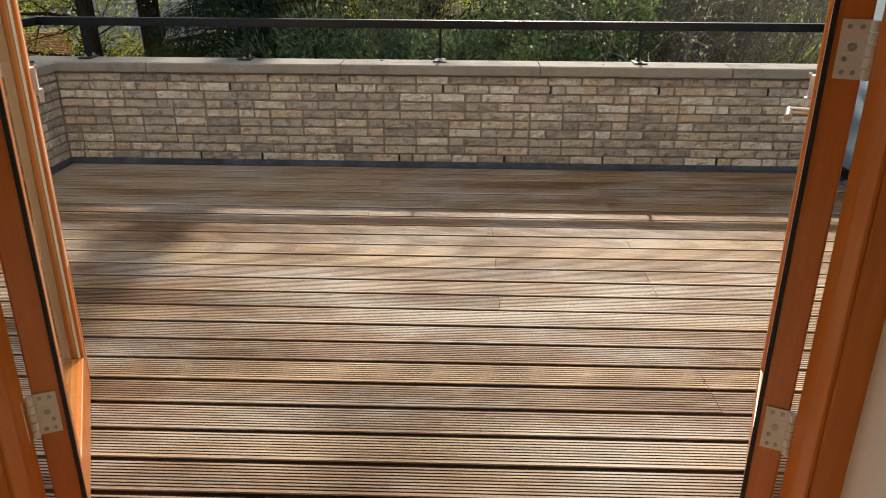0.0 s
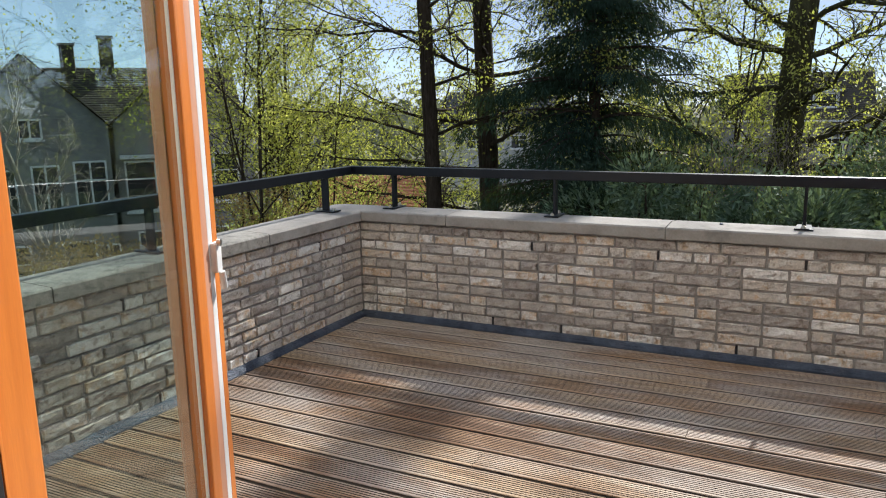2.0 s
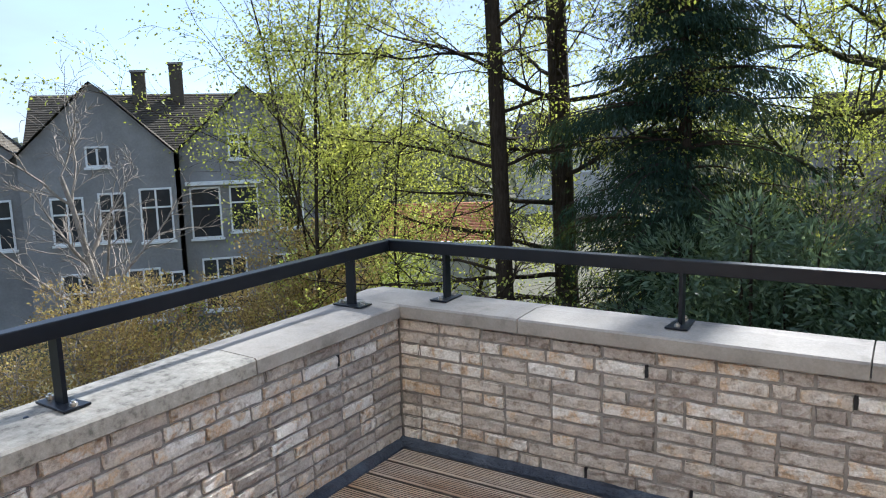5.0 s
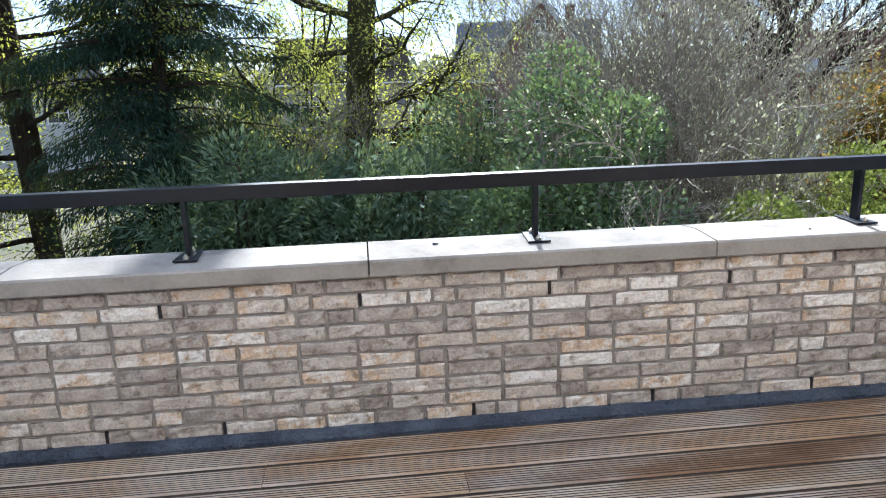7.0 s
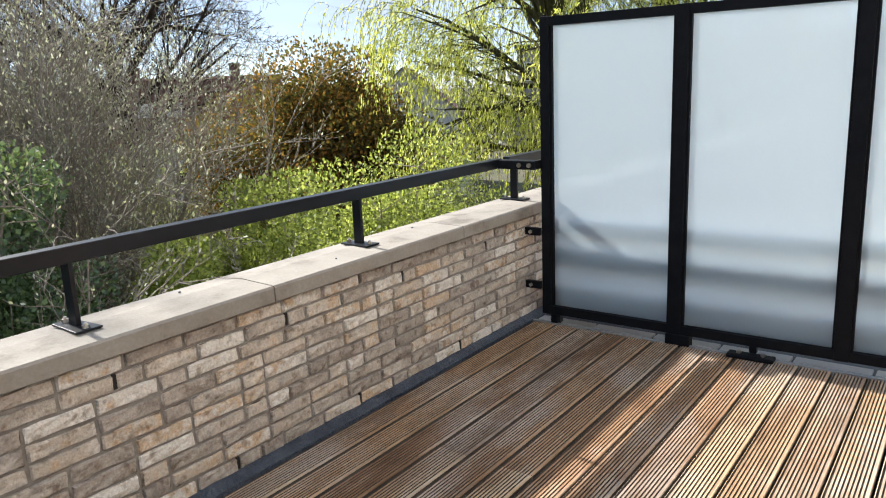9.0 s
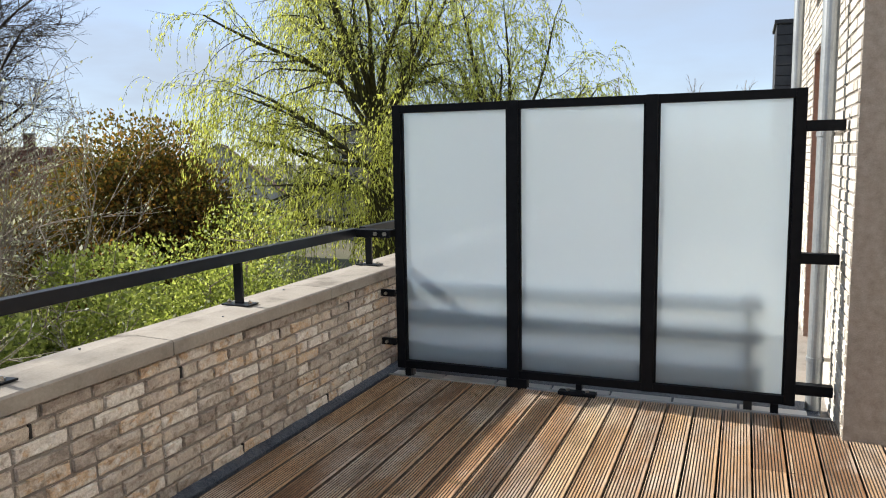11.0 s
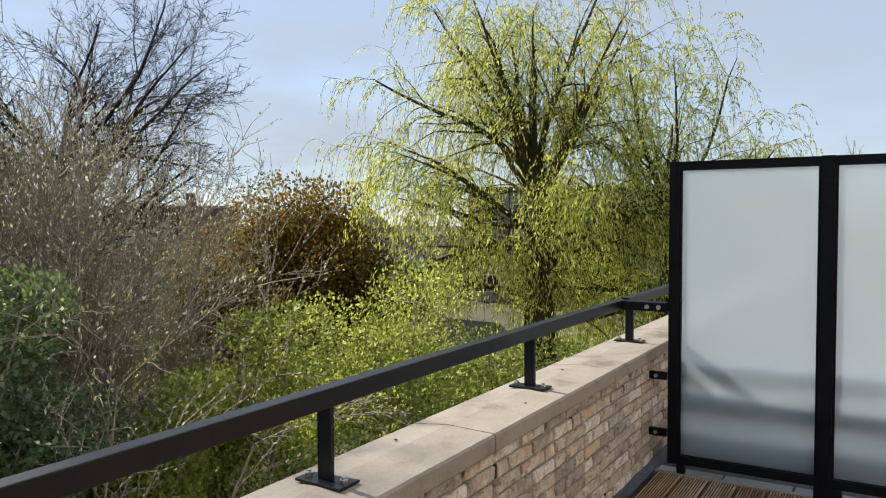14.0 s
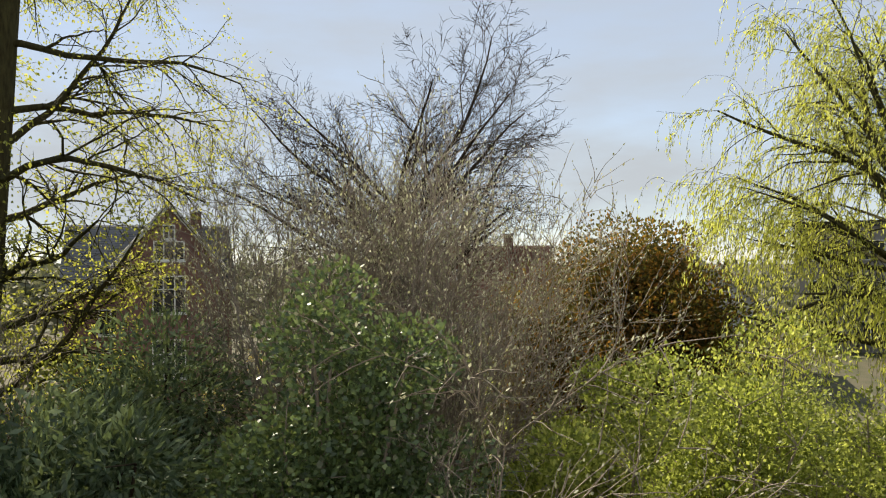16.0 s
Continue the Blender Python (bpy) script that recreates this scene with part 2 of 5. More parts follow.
ORANGE = surface("orange_brown_lacquered_wood", [(0.3, (0.58, 0.165, 0.022)), (0.7, (0.70, 0.22, 0.035))], scale=3, fine=30, rough=0.38, stretch=(14, 14, 1.0), strength=0.12, bump_at=0.001, fine_mix=0.22, coat=0.15)
SALMON = surface("faded_salmon_wood", [(0.3, (0.50, 0.24, 0.15)), (0.7, (0.58, 0.30, 0.19))], scale=3, fine=30, rough=0.5, stretch=(10, 10, 1.0), strength=0.1, bump_at=0.001, fine_mix=0.2)
WHITE = surface("white_metal_strip", [(0.3, (0.66, 0.65, 0.63)), (0.7, (0.76, 0.75, 0.73))], scale=6, fine=120, rough=0.4, strength=0.05, bump_at=0.001, fine_mix=0.12)
HINGE = surface("satin_hinge_steel", [(0.3, (0.76, 0.73, 0.66)), (0.7, (0.86, 0.83, 0.77))], scale=14, fine=220, rough=0.4, metal=0.0, strength=0.08, bump_at=0.001, fine_mix=0.2)
STEEL = surface("brushed_steel", [(0.3, (0.50, 0.47, 0.42)), (0.7, (0.68, 0.65, 0.60))], scale=14, fine=220, rough=0.3, metal=1.0, strength=0.08, bump_at=0.001, fine_mix=0.25)
ZINC = surface("zinc_pipe", [(0.3, (0.33, 0.36, 0.39)), (0.7, (0.45, 0.48, 0.50))], scale=5, fine=60, rough=0.45, metal=0.7, strength=0.08, bump_at=0.001, fine_mix=0.25)
# Real rubber seals, plus black put where deck gaps and open joints are shaded.
RUBBER_AND_GAPS = surface("black_rubber_and_gaps", [(0.3, (0.008, 0.008, 0.009)), (0.7, (0.016, 0.016, 0.018))], scale=20, fine=150, rough=0.6, strength=0.1, bump_at=0.001)
PLASTER = surface("white_plaster", [(0.3, (0.80, 0.76, 0.70)), (0.7, (0.86, 0.82, 0.77))], scale=4, fine=120, rough=0.9, strength=0.15, bump_at=0.001, fine_mix=0.12)
# Unseen room floor, made pale so it bounces light onto the doors.
BOUNCEFLOOR = surface("pale_bounce_floor", [(0.3, (0.52, 0.42, 0.30)), (0.7, (0.62, 0.52, 0.39))], scale=4, fine=40, rough=0.5, stretch=(1, 12, 1), strength=0.1)
GLASS = glass_material("clear_glass")
FROST = frosted_material()
BARK = surface("dark_bark", [(0.3, (0.028, 0.021, 0.015)), (0.7, (0.085, 0.065, 0.048))], scale=9, fine=40, rough=0.95, stretch=(3, 3, 0.5), strength=0.9, bump_at=0.03, fine_mix=0.6, spec=0.1)
TWIG = surface("grey_brown_twigs", [(0.3, (0.18, 0.152, 0.125)), (0.7, (0.36, 0.315, 0.265))], scale=6, fine=40, rough=0.9, strength=0.3, spec=0.15)
MOSSBARK = surface("mossy_bark", [(0.3, (0.04, 0.035, 0.02)), (0.7, (0.11, 0.105, 0.05))], scale=6, fine=40, rough=0.95, stretch=(3, 3, 0.6), strength=0.8, bump_at=0.02, fine_mix=0.6, spec=0.1)
FRESH = foliage("fresh_yellow_green_leaves", [(0.0, (0.20, 0.22, 0.03)), (0.5, (0.36, 0.38, 0.06)), (1.0, (0.56, 0.55, 0.13))], 0.70)
WILLOWLEAF = foliage("willow_leaves", [(0.0, (0.40, 0.43, 0.06)), (0.5, (0.56, 0.59, 0.10)), (1.0, (0.70, 0.72, 0.22))], 0.66)
NEEDLES = foliage("dark_needles", [(0.0, (0.007, 0.017, 0.013)), (0.7, (0.020, 0.042, 0.031)), (1.0, (0.045, 0.080, 0.056))], 0.25, 0.55, 0.010)
YEW = foliage("yew_foliage", [(0.0, (0.032, 0.060, 0.038)), (0.6, (0.078, 0.130, 0.082)), (1.0, (0.18, 0.25, 0.16))], 0.46, 0.48, 0.035)
IVY = foliage("dark_glossy_leaves", [(0.0, (0.035, 0.062, 0.032)), (0.7, (0.10, 0.165, 0.075)), (1.0, (0.20, 0.30, 0.13))], 0.42, 0.36, 0.055)
BUDS = foliage("pale_buds", [(0.0, (0.24, 0.25, 0.16)), (0.7, (0.42, 0.43, 0.30)), (1.0, (0.7, 0.7, 0.58))], 0.4)
COPPER = foliage("coppery_leaves", [(0.0, (0.05, 0.045, 0.02)), (0.45, (0.12, 0.088, 0.035)), (0.78, (0.22, 0.11, 0.03)), (1.0, (0.52, 0.23, 0.055))], 0.42, 0.5, 0.012)
LIME = foliage("lime_green_leaves", [(0.0, (0.10, 0.14, 0.03)), (0.5, (0.29, 0.35, 0.07)), (1.0, (0.52, 0.57, 0.16))], 0.66)
MIDGREEN = foliage("mid_green_leaves", [(0.0, (0.08, 0.10, 0.035)), (0.6, (0.25, 0.29, 0.09)), (1.0, (0.50, 0.53, 0.18))], 0.62)
RUSSET = foliage("russet_hedge_leaves", [(0.0, (0.20, 0.12, 0.06)), (0.6, (0.40, 0.25, 0.11)), (1.0, (0.55, 0.44, 0.14))], 0.58)
# Greyed leaf tones: the far haze is put into the colour.
HAZE = foliage("far_woods", [(0.0, (0.09, 0.10, 0.08)), (1.0, (0.19, 0.19, 0.14))], 0.3)
GRASS = surface("garden_ground", [(0.3, (0.05, 0.06, 0.02)), (0.6, (0.10, 0.09, 0.05))], scale=0.5, fine=6, rough=0.95, strength=0.5, bump_at=0.05)
ASPHALT = surface("grey_paving", [(0.3, (0.10, 0.10, 0.10)), (0.7, (0.16, 0.155, 0.15))], scale=2, fine=30, rough=0.9, strength=0.3)
RENDERWALL = surface("grey_rendered_wall", [(0.3, (0.20, 0.19, 0.18)), (0.7, (0.30, 0.29, 0.275))], scale=0.8, fine=12, rough=0.9, strength=0.2, bump_at=0.01)
# Brick tone is lifted to carry some distance haze in its colour.
REDBRICK = surface("red_brick_wall", [(0.3, (0.17, 0.090, 0.075)), (0.7, (0.26, 0.14, 0.115))], scale=1.2, fine=14, rough=0.9, strength=0.3, bump_at=0.01)
PALEWALL = surface("pale_wall", [(0.3, (0.42, 0.41, 0.39)), (0.7, (0.54, 0.53, 0.50))], scale=0.8, fine=10, rough=0.9, strength=0.1)
ROOFBROWN = surface("mossy_brown_tiles", [(0.3, (0.045, 0.036, 0.024)), (0.7, (0.10, 0.08, 0.05))], scale=0.9, fine=9, rough=0.9, strength=0.8, bump_at=0.04)
ROOFRED = surface("red_clay_tiles", [(0.3, (0.17, 0.085, 0.06)), (0.7, (0.27, 0.14, 0.095))], scale=0.9, fine=9, rough=0.85, strength=0.8, bump_at=0.04)
ROOFORANGE = surface("orange_clay_tiles", [(0.3, (0.36, 0.13, 0.05)), (0.7, (0.48, 0.19, 0.08))], scale=0.9, fine=9, rough=0.85, strength=0.8, bump_at=0.04)
SLATE = surface("black_slate", [(0.3, (0.022, 0.024, 0.028)), (0.7, (0.05, 0.052, 0.058))], scale=6, fine=40, rough=0.6, strength=0.3)
WINFRAME = surface("white_painted_frame", [(0.3, (0.70, 0.70, 0.68)), (0.7, (0.80, 0.80, 0.78))], scale=3, fine=30, rough=0.5, strength=0.05)
DARKPANE = surface("dark_window_pane", [(0.3, (0.02, 0.022, 0.026)), (0.7, (0.05, 0.055, 0.06))], scale=0.7, fine=5, rough=0.08, strength=0.0)
# Roof tiles lightened to grey in colour, for the haze of distance.
HAZED_TILE = surface("hazed_roof_tiles", [(0.3, (0.13, 0.135, 0.145)), (0.7, (0.20, 0.205, 0.215))], scale=0.9, fine=9, rough=0.85, strength=0.6, bump_at=0.04)
SOFFIT = surface("salmon_soffit_board", [(0.3, (0.36, 0.16, 0.11)), (0.7, (0.44, 0.21, 0.15))], scale=3, fine=40, rough=0.6, strength=0.1)


# ---------------------------------------------------------------- mesh helpers
def mesh_from(name, verts, faces):
    me = bpy.data.meshes.new(name)
    me.from_pydata([tuple(v) for v in verts], [], [tuple(f) for f in faces])
    me.update()
    return me


def quad_mesh(name, verts, quads):
    """A mesh from numpy arrays: verts (n, 3), quads (m, 4)."""
    me = bpy.data.meshes.new(name)
    me.vertices.add(len(verts))
    me.vertices.foreach_set("co", np.ascontiguousarray(verts, dtype=np.float32).ravel())
    me.loops.add(quads.size)
    me.loops.foreach_set("vertex_index", np.ascontiguousarray(quads, dtype=np.int32).ravel())
    me.polygons.add(len(quads))
    me.polygons.foreach_set("loop_start", np.arange(0, quads.size, 4, dtype=np.int32))
    me.update(calc_edges=True)
    return me


def put(name, me, material, parent=None, label=""):
    ob = new(name, me)
    if material and not me.materials:
        me.materials.append(material)
    if parent:
        ob.parent = parent
    return tagged(ob, label)


def add_box(bm, x0, x1, y0, y1, z0, z1):
    return bmesh.ops.create_cube(bm, size=1, matrix=Matrix.Translation(((x0 + x1) / 2, (y0 + y1) / 2, (z0 + z1) / 2)) @ Matrix.Diagonal((x1 - x0, y1 - y0, z1 - z0, 1)))["verts"]


def part(name, bm, material, parent=None, label="", bevel=0.0, smooth=False):
    """Links a bmesh as one mesh object under a thing or a part."""
    if bevel:
        bmesh.ops.bevel(bm, geom=bm.edges[:], offset=bevel, segments=2, affect="EDGES", profile=0.6)
    me = bpy.data.meshes.new(name)
    bm.to_mesh(me)
    bm.free()
    if smooth:
        for p in me.polygons:
            p.use_smooth = True
    return put(name, me, material, parent, label)


def box(name, material, parent, x0, x1, y0, y1, z0, z1, bevel=0.003, label=""):
    bm = bmesh.new()
    add_box(bm, x0, x1, y0, y1, z0, z1)
    return part(name, bm, material, parent, label, bevel)


def rod(bm, a, b, r, sides=12, r2=None):
    a, b = Vector(a), Vector(b)
    m = Matrix.Translation((a + b) / 2) @ (b - a).to_track_quat("Z", "Y").to_matrix().to_4x4()
    return bmesh.ops.create_cone(bm, cap_ends=True, segments=sides, radius1=r, radius2=r if r2 is None else r2, depth=(b - a).length, matrix=m)["verts"]


def cyl(name, material, parent, a, b, r, sides=14, label=""):
    bm = bmesh.new()
    rod(bm, a, b, r, sides)
    return part(name, bm, material, parent, label)


def thing(name, m, label, category, group="", kind=""):
    ob = new(name)
    ob.empty_display_size = 0.1
    ob.matrix_world = m
    return tagged(ob, label, category, group, kind)


def extrude_x(name, profile, x0, x1, material, parent, label=""):
    """A closed profile of (y, z) drawn along x."""
    k = len(profile)
    v = [(x0, y, z) for y, z in profile] + [(x1, y, z) for y, z in profile]
    f = [(i, (i + 1) % k, k + (i + 1) % k, k + i) for i in range(k)] + [tuple(range(k))[::-1], tuple(range(k, 2 * k))]
    me = mesh_from(name, v, f)
    bm = bmesh.new(); bm.from_mesh(me); bmesh.ops.recalc_face_normals(bm, faces=bm.faces); bm.to_mesh(me); bm.free()
    return put(name, me, material, parent, label)


# ---------------------------------------------------------------- terrace shell
X_END = 16.0           # the parapet runs on past the screen to the neighbour
COPE = 0.70            # underside of the coping
COURSE, Z_BRICK = 0.0606, 0.094
WALL_BACK = 0.27

wall_north = box("wall_north", MORTAR, None, -0.27, X_END, 0.010, WALL_BACK, GROUND, COPE, 0)
tagged(wall_north, "buff brick parapet with pale mortar joints along the deck", "wall", kind="structure")
wall_west = box("wall_west", MORTAR, None, -0.27, -0.010, -3.95, 0.008, GROUND, COPE, 0)
tagged(wall_west, "buff brick parapet meeting the long one at a corner", "wall", kind="structure")

# Black base under the boards paints the shade seen in their gaps.
floor = box("floor", RUBBER_AND_GAPS, None, -0.005, 5.24, -3.95, 0.005, -0.35, -0.03, 0)
tagged(floor, "ribbed hardwood deck boards, worn and weathered", "floor", kind="structure")

# coping slabs: a slight ridge, falling to both sides
COPE_PROFILE = [(-0.040, 0.706), (-0.036, 0.701), (0.298, 0.701), (0.302, 0.706), (0.302, 0.750), (0.294, 0.757), (0.150, 0.772), (-0.032, 0.766), (-0.040, 0.758)]


def coping(parent, joints, turn, material_at=None):
    for a, b in zip(joints, joints[1:]):
        mat = STONE if material_at is None else material_at(a, b)
        s = extrude_x("coping_slab", COPE_PROFILE, a + 0.003, b - 0.003, mat, parent)
        if turn:
            s.matrix_basis = turn


coping(wall_north, [-0.302, 0.645, 1.957, 3.290, 4.56, 5.85, 7.15, 8.45, 9.75, 11.05, 13.0, X_END], None)
# the west coping: its own x runs along y, its inner edge faces +x
WEST = pose(0, 0, 0, 0, 0, 90)
coping(wall_west, [-3.64, -2.25, -0.955, -0.043], WEST, lambda a, b: LICHEN if b < -0.9 else STONE)

Rp = random.Random(77)
for px, py, pr in ((2.22, 0.13, 0.011), (3.05, 0.21, 0.006), (3.72, 0.05, 0.005), (4.4, 0.17, 0.007), (-0.14, -1.7, 0.008)):
    bm = bmesh.new()
    bmesh.ops.create_icosphere(bm, subdivisions=2, radius=pr)
    for v in bm.verts:
        v.co *= Rp.uniform(0.8, 1.15)
        v.co.z *= 0.7
    peb = part("pebble", bm, LEAD, None, "", smooth=True)
    peb.matrix_world = pose(px, py, 0.768 + pr * 0.5)
    tagged(peb, "small dark pebble lying on the stone coping", "pebble")

# lead flashing at the foot of both parapets
LEAD_PROFILE = [(0.004, 0.00), (0.004, 0.098), (-0.006, 0.099), (-0.020, 0.095), (-0.034, 0.086), (-0.044, 0.072), (-0.046, 0.050), (-0.046, 0.00)]
flash_n = extrude_x("lead_flashing", LEAD_PROFILE, 0.0, 5.70, LEAD, wall_north, "blue-grey lead flashing")
flash_w = extrude_x("lead_flashing", LEAD_PROFILE, -3.62, -0.05, LEAD, wall_west, "blue-grey lead flashing")
flash_w.matrix_basis = WEST


# ---------------------------------------------------------------- railings
def railing(label, run, posts, m):
    """A square rail on flat posts; run: start and end along x; the line of posts is y = 0.147."""
    r = thing("railing", m, label, "railing", "parapet railings")
    bm = bmesh.new()
    add_box(bm, run[0], run[1], 0.122, 0.172, 0.985, 1.040)
    part("rail", bm, RAILPAINT, r, bevel=0.004)
    for x in posts:
        bm = bmesh.new()
        add_box(bm, x - 0.008, x + 0.008, 0.122, 0.170, 0.775, 0.986)
        p = part("post", bm, RAILPAINT, r, bevel=0.0015)
        bm = bmesh.new()
        add_box(bm, x - 0.045, x + 0.045, 0.062, 0.232, 0.774, 0.782)
        for v in bm.verts:
            v.co.z -= 0.04 * max(0, v.co.y - 0.15) + 0.02 * max(0, 0.15 - v.co.y)
            if v.co.y > 0.2:
                v.co.x = x + (v.co.x - x) * 0.75
        part("base_plate", bm, RAILPAINT, p, bevel=0.002)
        for y in (0.083, 0.208):
            bm = bmesh.new()
            rod(bm, (x, y, 0.777), (x, y, 0.790), 0.012, 6)
            rod(bm, (x, y, 0.789), (x, y, 0.797), 0.006, 8)
            part("bolt", bm, STEEL, p, "zinc-plated bolt")
    return r


railing("anthracite square steel handrail on flat posts bolted to the coping", (-0.168, 5.215), (0.185, 1.285, 2.620, 3.975, 5.385), Matrix.Identity(4))
rail_next = railing("anthracite handrail running on past the privacy screen", (5.30, X_END), (6.75, 8.1, 9.45, 10.8, 12.2), Matrix.Identity(4))
railing("anthracite handrail on the short side parapet", (-3.64, 0.110), (-0.165, -1.585, -3.0), WEST)


# ---------------------------------------------------------------- privacy screen
screen = thing("privacy_screen", pose(5.265, 0, 0), "black steel privacy screen with three frosted glass panes", "privacy screen")
SX0, SX1 = -0.025, 0.025
Z0, Z1 = 0.125, 1.815
YS = [-0.118, -0.172, -0.872, -0.938, -1.672, -1.738, -2.425, -2.480]
for a, b in ((1, 0), (3, 2), (5, 4), (7, 6)):
    box("upright", BLACK, screen, SX0, SX1, YS[a], YS[b], Z0, Z1, 0.003)
for a, b in ((2, 1), (4, 3), (6, 5)):
    box("bottom_bar", BLACK, screen, SX0 + 0.002, SX1 - 0.002, YS[a], YS[b], Z0 + 0.002, Z0 + 0.05, 0.002)
    box("top_bar", BLACK, screen, SX0 + 0.002, SX1 - 0.002, YS[a], YS[b], Z1 - 0.05, Z1 - 0.002, 0.002)
    box("glass_pane", FROST, screen, 0.013, 0.021, YS[a], YS[b], Z0 + 0.05, Z1 - 0.05, 0, "frosted glass")
    for y0, y1 in ((YS[a], YS[a] + 0.012), (YS[b] - 0.012, YS[b])):
        box("glazing_bead", BLACK, screen, -0.010, 0.012, y0, y1, Z0 + 0.05, Z1 - 0.05, 0)
for y in (-0.19, -2.38):
    box("foot", BLACK, screen, -0.02, 0.02, y - 0.02, y + 0.02, 0.055, Z0, 0.002)
box("foot", BLACK, screen, -0.03, 0.03, -0.99, -0.86, 0.055, Z0, 0.004)
foot = box("foot_post", BLACK, screen, -0.018, 0.018, -1.325, -1.29, 0.09, Z0, 0.002)
bm = bmesh.new()
add_box(bm, -0.085, -0.015, -1.42, -1.195, 0.072, 0.094)
plate = part("foot_plate", bm, BLACK, foot, bevel=0.008)
for y in (-1.365, -1.25):
    cyl("bolt", STEEL, plate, (-0.05, y, 0.093), (-0.05, y, 0.106), 0.013, 6)
for z in (0.30, 0.62):
    b = box("wall_clamp", BLACK, screen, -0.05, -0.024, -0.118, -0.02, z - 0.022, z + 0.022, 0.003)
    cyl("bolt", STEEL, b, (-0.052, -0.06, z), (-0.064, -0.06, z), 0.011, 6)
clamp = box("rail_bracket", BLACK, screen, -0.10, -0.015, -0.118, 0.125, 0.985, 1.035, 0.004)
for y in (-0.085, -0.02):
    cyl("bolt", STEEL, clamp, (-0.098, y, 1.01), (-0.112, y, 1.01), 0.013, 8)
for z in (0.22, 0.93, 1.62):
    box("wall_bracket", BLACK, screen, -0.03, 0.03, -2.66, -2.478, z - 0.028, z + 0.028, 0.003)
bm = bmesh.new()
rod(bm, (0, -0.135, Z1), (0, -0.135, Z1 + 0.012), 0.012, 8)
part("lifting_eye", bm, BLACK, screen)

# gutter trough under the screen
gut = thing("gutter", pose(5.2, 0, 0), "grey metal gutter with pale grating under the screen", "gutter")
box("tray", LEAD, gut, 0.045, 0.42, -2.62, -0.05, -0.02, 0.040, 0.002)
box("edge_strip", ZINC, gut, 0.038, 0.062, -2.66, -0.05, -0.02, 0.074, 0.002)
for i in range(7):
    y = -2.55 + i * 0.36
    box("grating", WHITE, gut, 0.12, 0.20, y, y + 0.345, 0.040, 0.056, 0.002)

# the neighbour's low slatted bench behind the frosted panes
bench = thing("garden_bench", pose(5.312, -1.20, 0.012), "dark slatted garden bench behind the frosted screen", "bench")
for z, h in ((0.47, 0.05), (0.64, 0.045)):
    box("slat", ZINC, bench, 0.0, 0.03, -1.12, 1.0, z - h, z + h, 0.004)
box("back_panel", ZINC, bench, 0.0, 0.03, -1.12, 1.0, 0.14, 0.30, 0.004)
box("seat", SLATE, bench, 0.035, 0.40, -1.02, 1.0, 0.26, 0.31, 0.004)
for y in (-1.068, 1.003):
    box("leg", SLATE, bench, -0.002, 0.04, y, y + 0.045, 0, 0.70, 0.003)
    box("leg", SLATE, bench, 0.36, 0.40, y, y + 0.045, 0, 0.26, 0.003)

# ---------------------------------------------------------------- house walls, door, room
Y_DOOR = -3.64         # outer line of the door wall
wall_south = thing("wall_south", Matrix.Identity(4), "buff brick house wall round the terrace doors", "wall", kind="structure")
# Height beyond view is guessed, tall to bounce sunlight onto the parapet.
TOP = 8.5
DL, DR, DT = 1.715, 3.605, 2.28
box("masonry", BRICK_FAR, wall_south, -0.27, DL, -3.95, Y_DOOR, 0.0, TOP, 0)
box("masonry", BRICK_FAR, wall_south, DR, 4.95, -3.95, Y_DOOR, 0.0, TOP, 0)
box("masonry", BRICK_FAR, wall_south, DL, DR, -3.95, Y_DOOR, DT, TOP, 0)
wall_return = box("wall_east", BRICK_FAR, None, 4.98, 5.25, -3.95, -2.95, 0.0, TOP, 0)
tagged(wall_return, "buff brick return wall beside the doors", "wall", kind="structure")

# the room behind the doors; its unseen floor and walls are pale for bounce
room_floor = box("room_floor", BOUNCEFLOOR, None, -0.2, 5.2, -8.0, -3.78, -0.2, 0.06, 0)
tagged(room_floor, "unseen pale floor that bounces light in the room behind the doors", "floor", kind="structure")
for nm, c in (("room_wall_south", (-0.2, 5.2, -8.2, -8.0, 0, 2.75)), ("room_wall_west", (-0.4, -0.2, -8.0, -3.95, 0, 2.75)), ("room_wall_east", (5.2, 5.4, -8.0, -3.95, 0, 2.75)),
              ("room_wall_north", (-0.2, DL - 0.01, -4.05, -3.953, 0, 2.75)), ("room_wall_north", (DR + 0.01, 5.2, -4.05, -3.953, 0, 2.75)), ("room_wall_north", (DL - 0.01, DR + 0.01, -4.05, -3.953, DT, 2.75))):
    tagged(box(nm, PLASTER, None, *c, 0), "white plastered room wall", "wall", kind="structure")
for x0, x1 in ((DL - 0.006, DL + 0.004), (DR - 0.004, DR + 0.006)):
    tagged(box("reveal", PLASTER, None, x0, x1, -4.05, -3.79, 0.03, DT, 0), "pale plaster door reveal", "wall", kind="structure")
tagged(box("ceiling", PLASTER, None, -0.4, 5.4, -8.2, -3.953, 2.75, 2.95, 0), "white plaster ceiling", "ceiling", kind="structure")

frame_ob = thing("door_frame", Matrix.Identity(4), "orange-brown lacquered wooden door frame", "door frame", kind="structure")
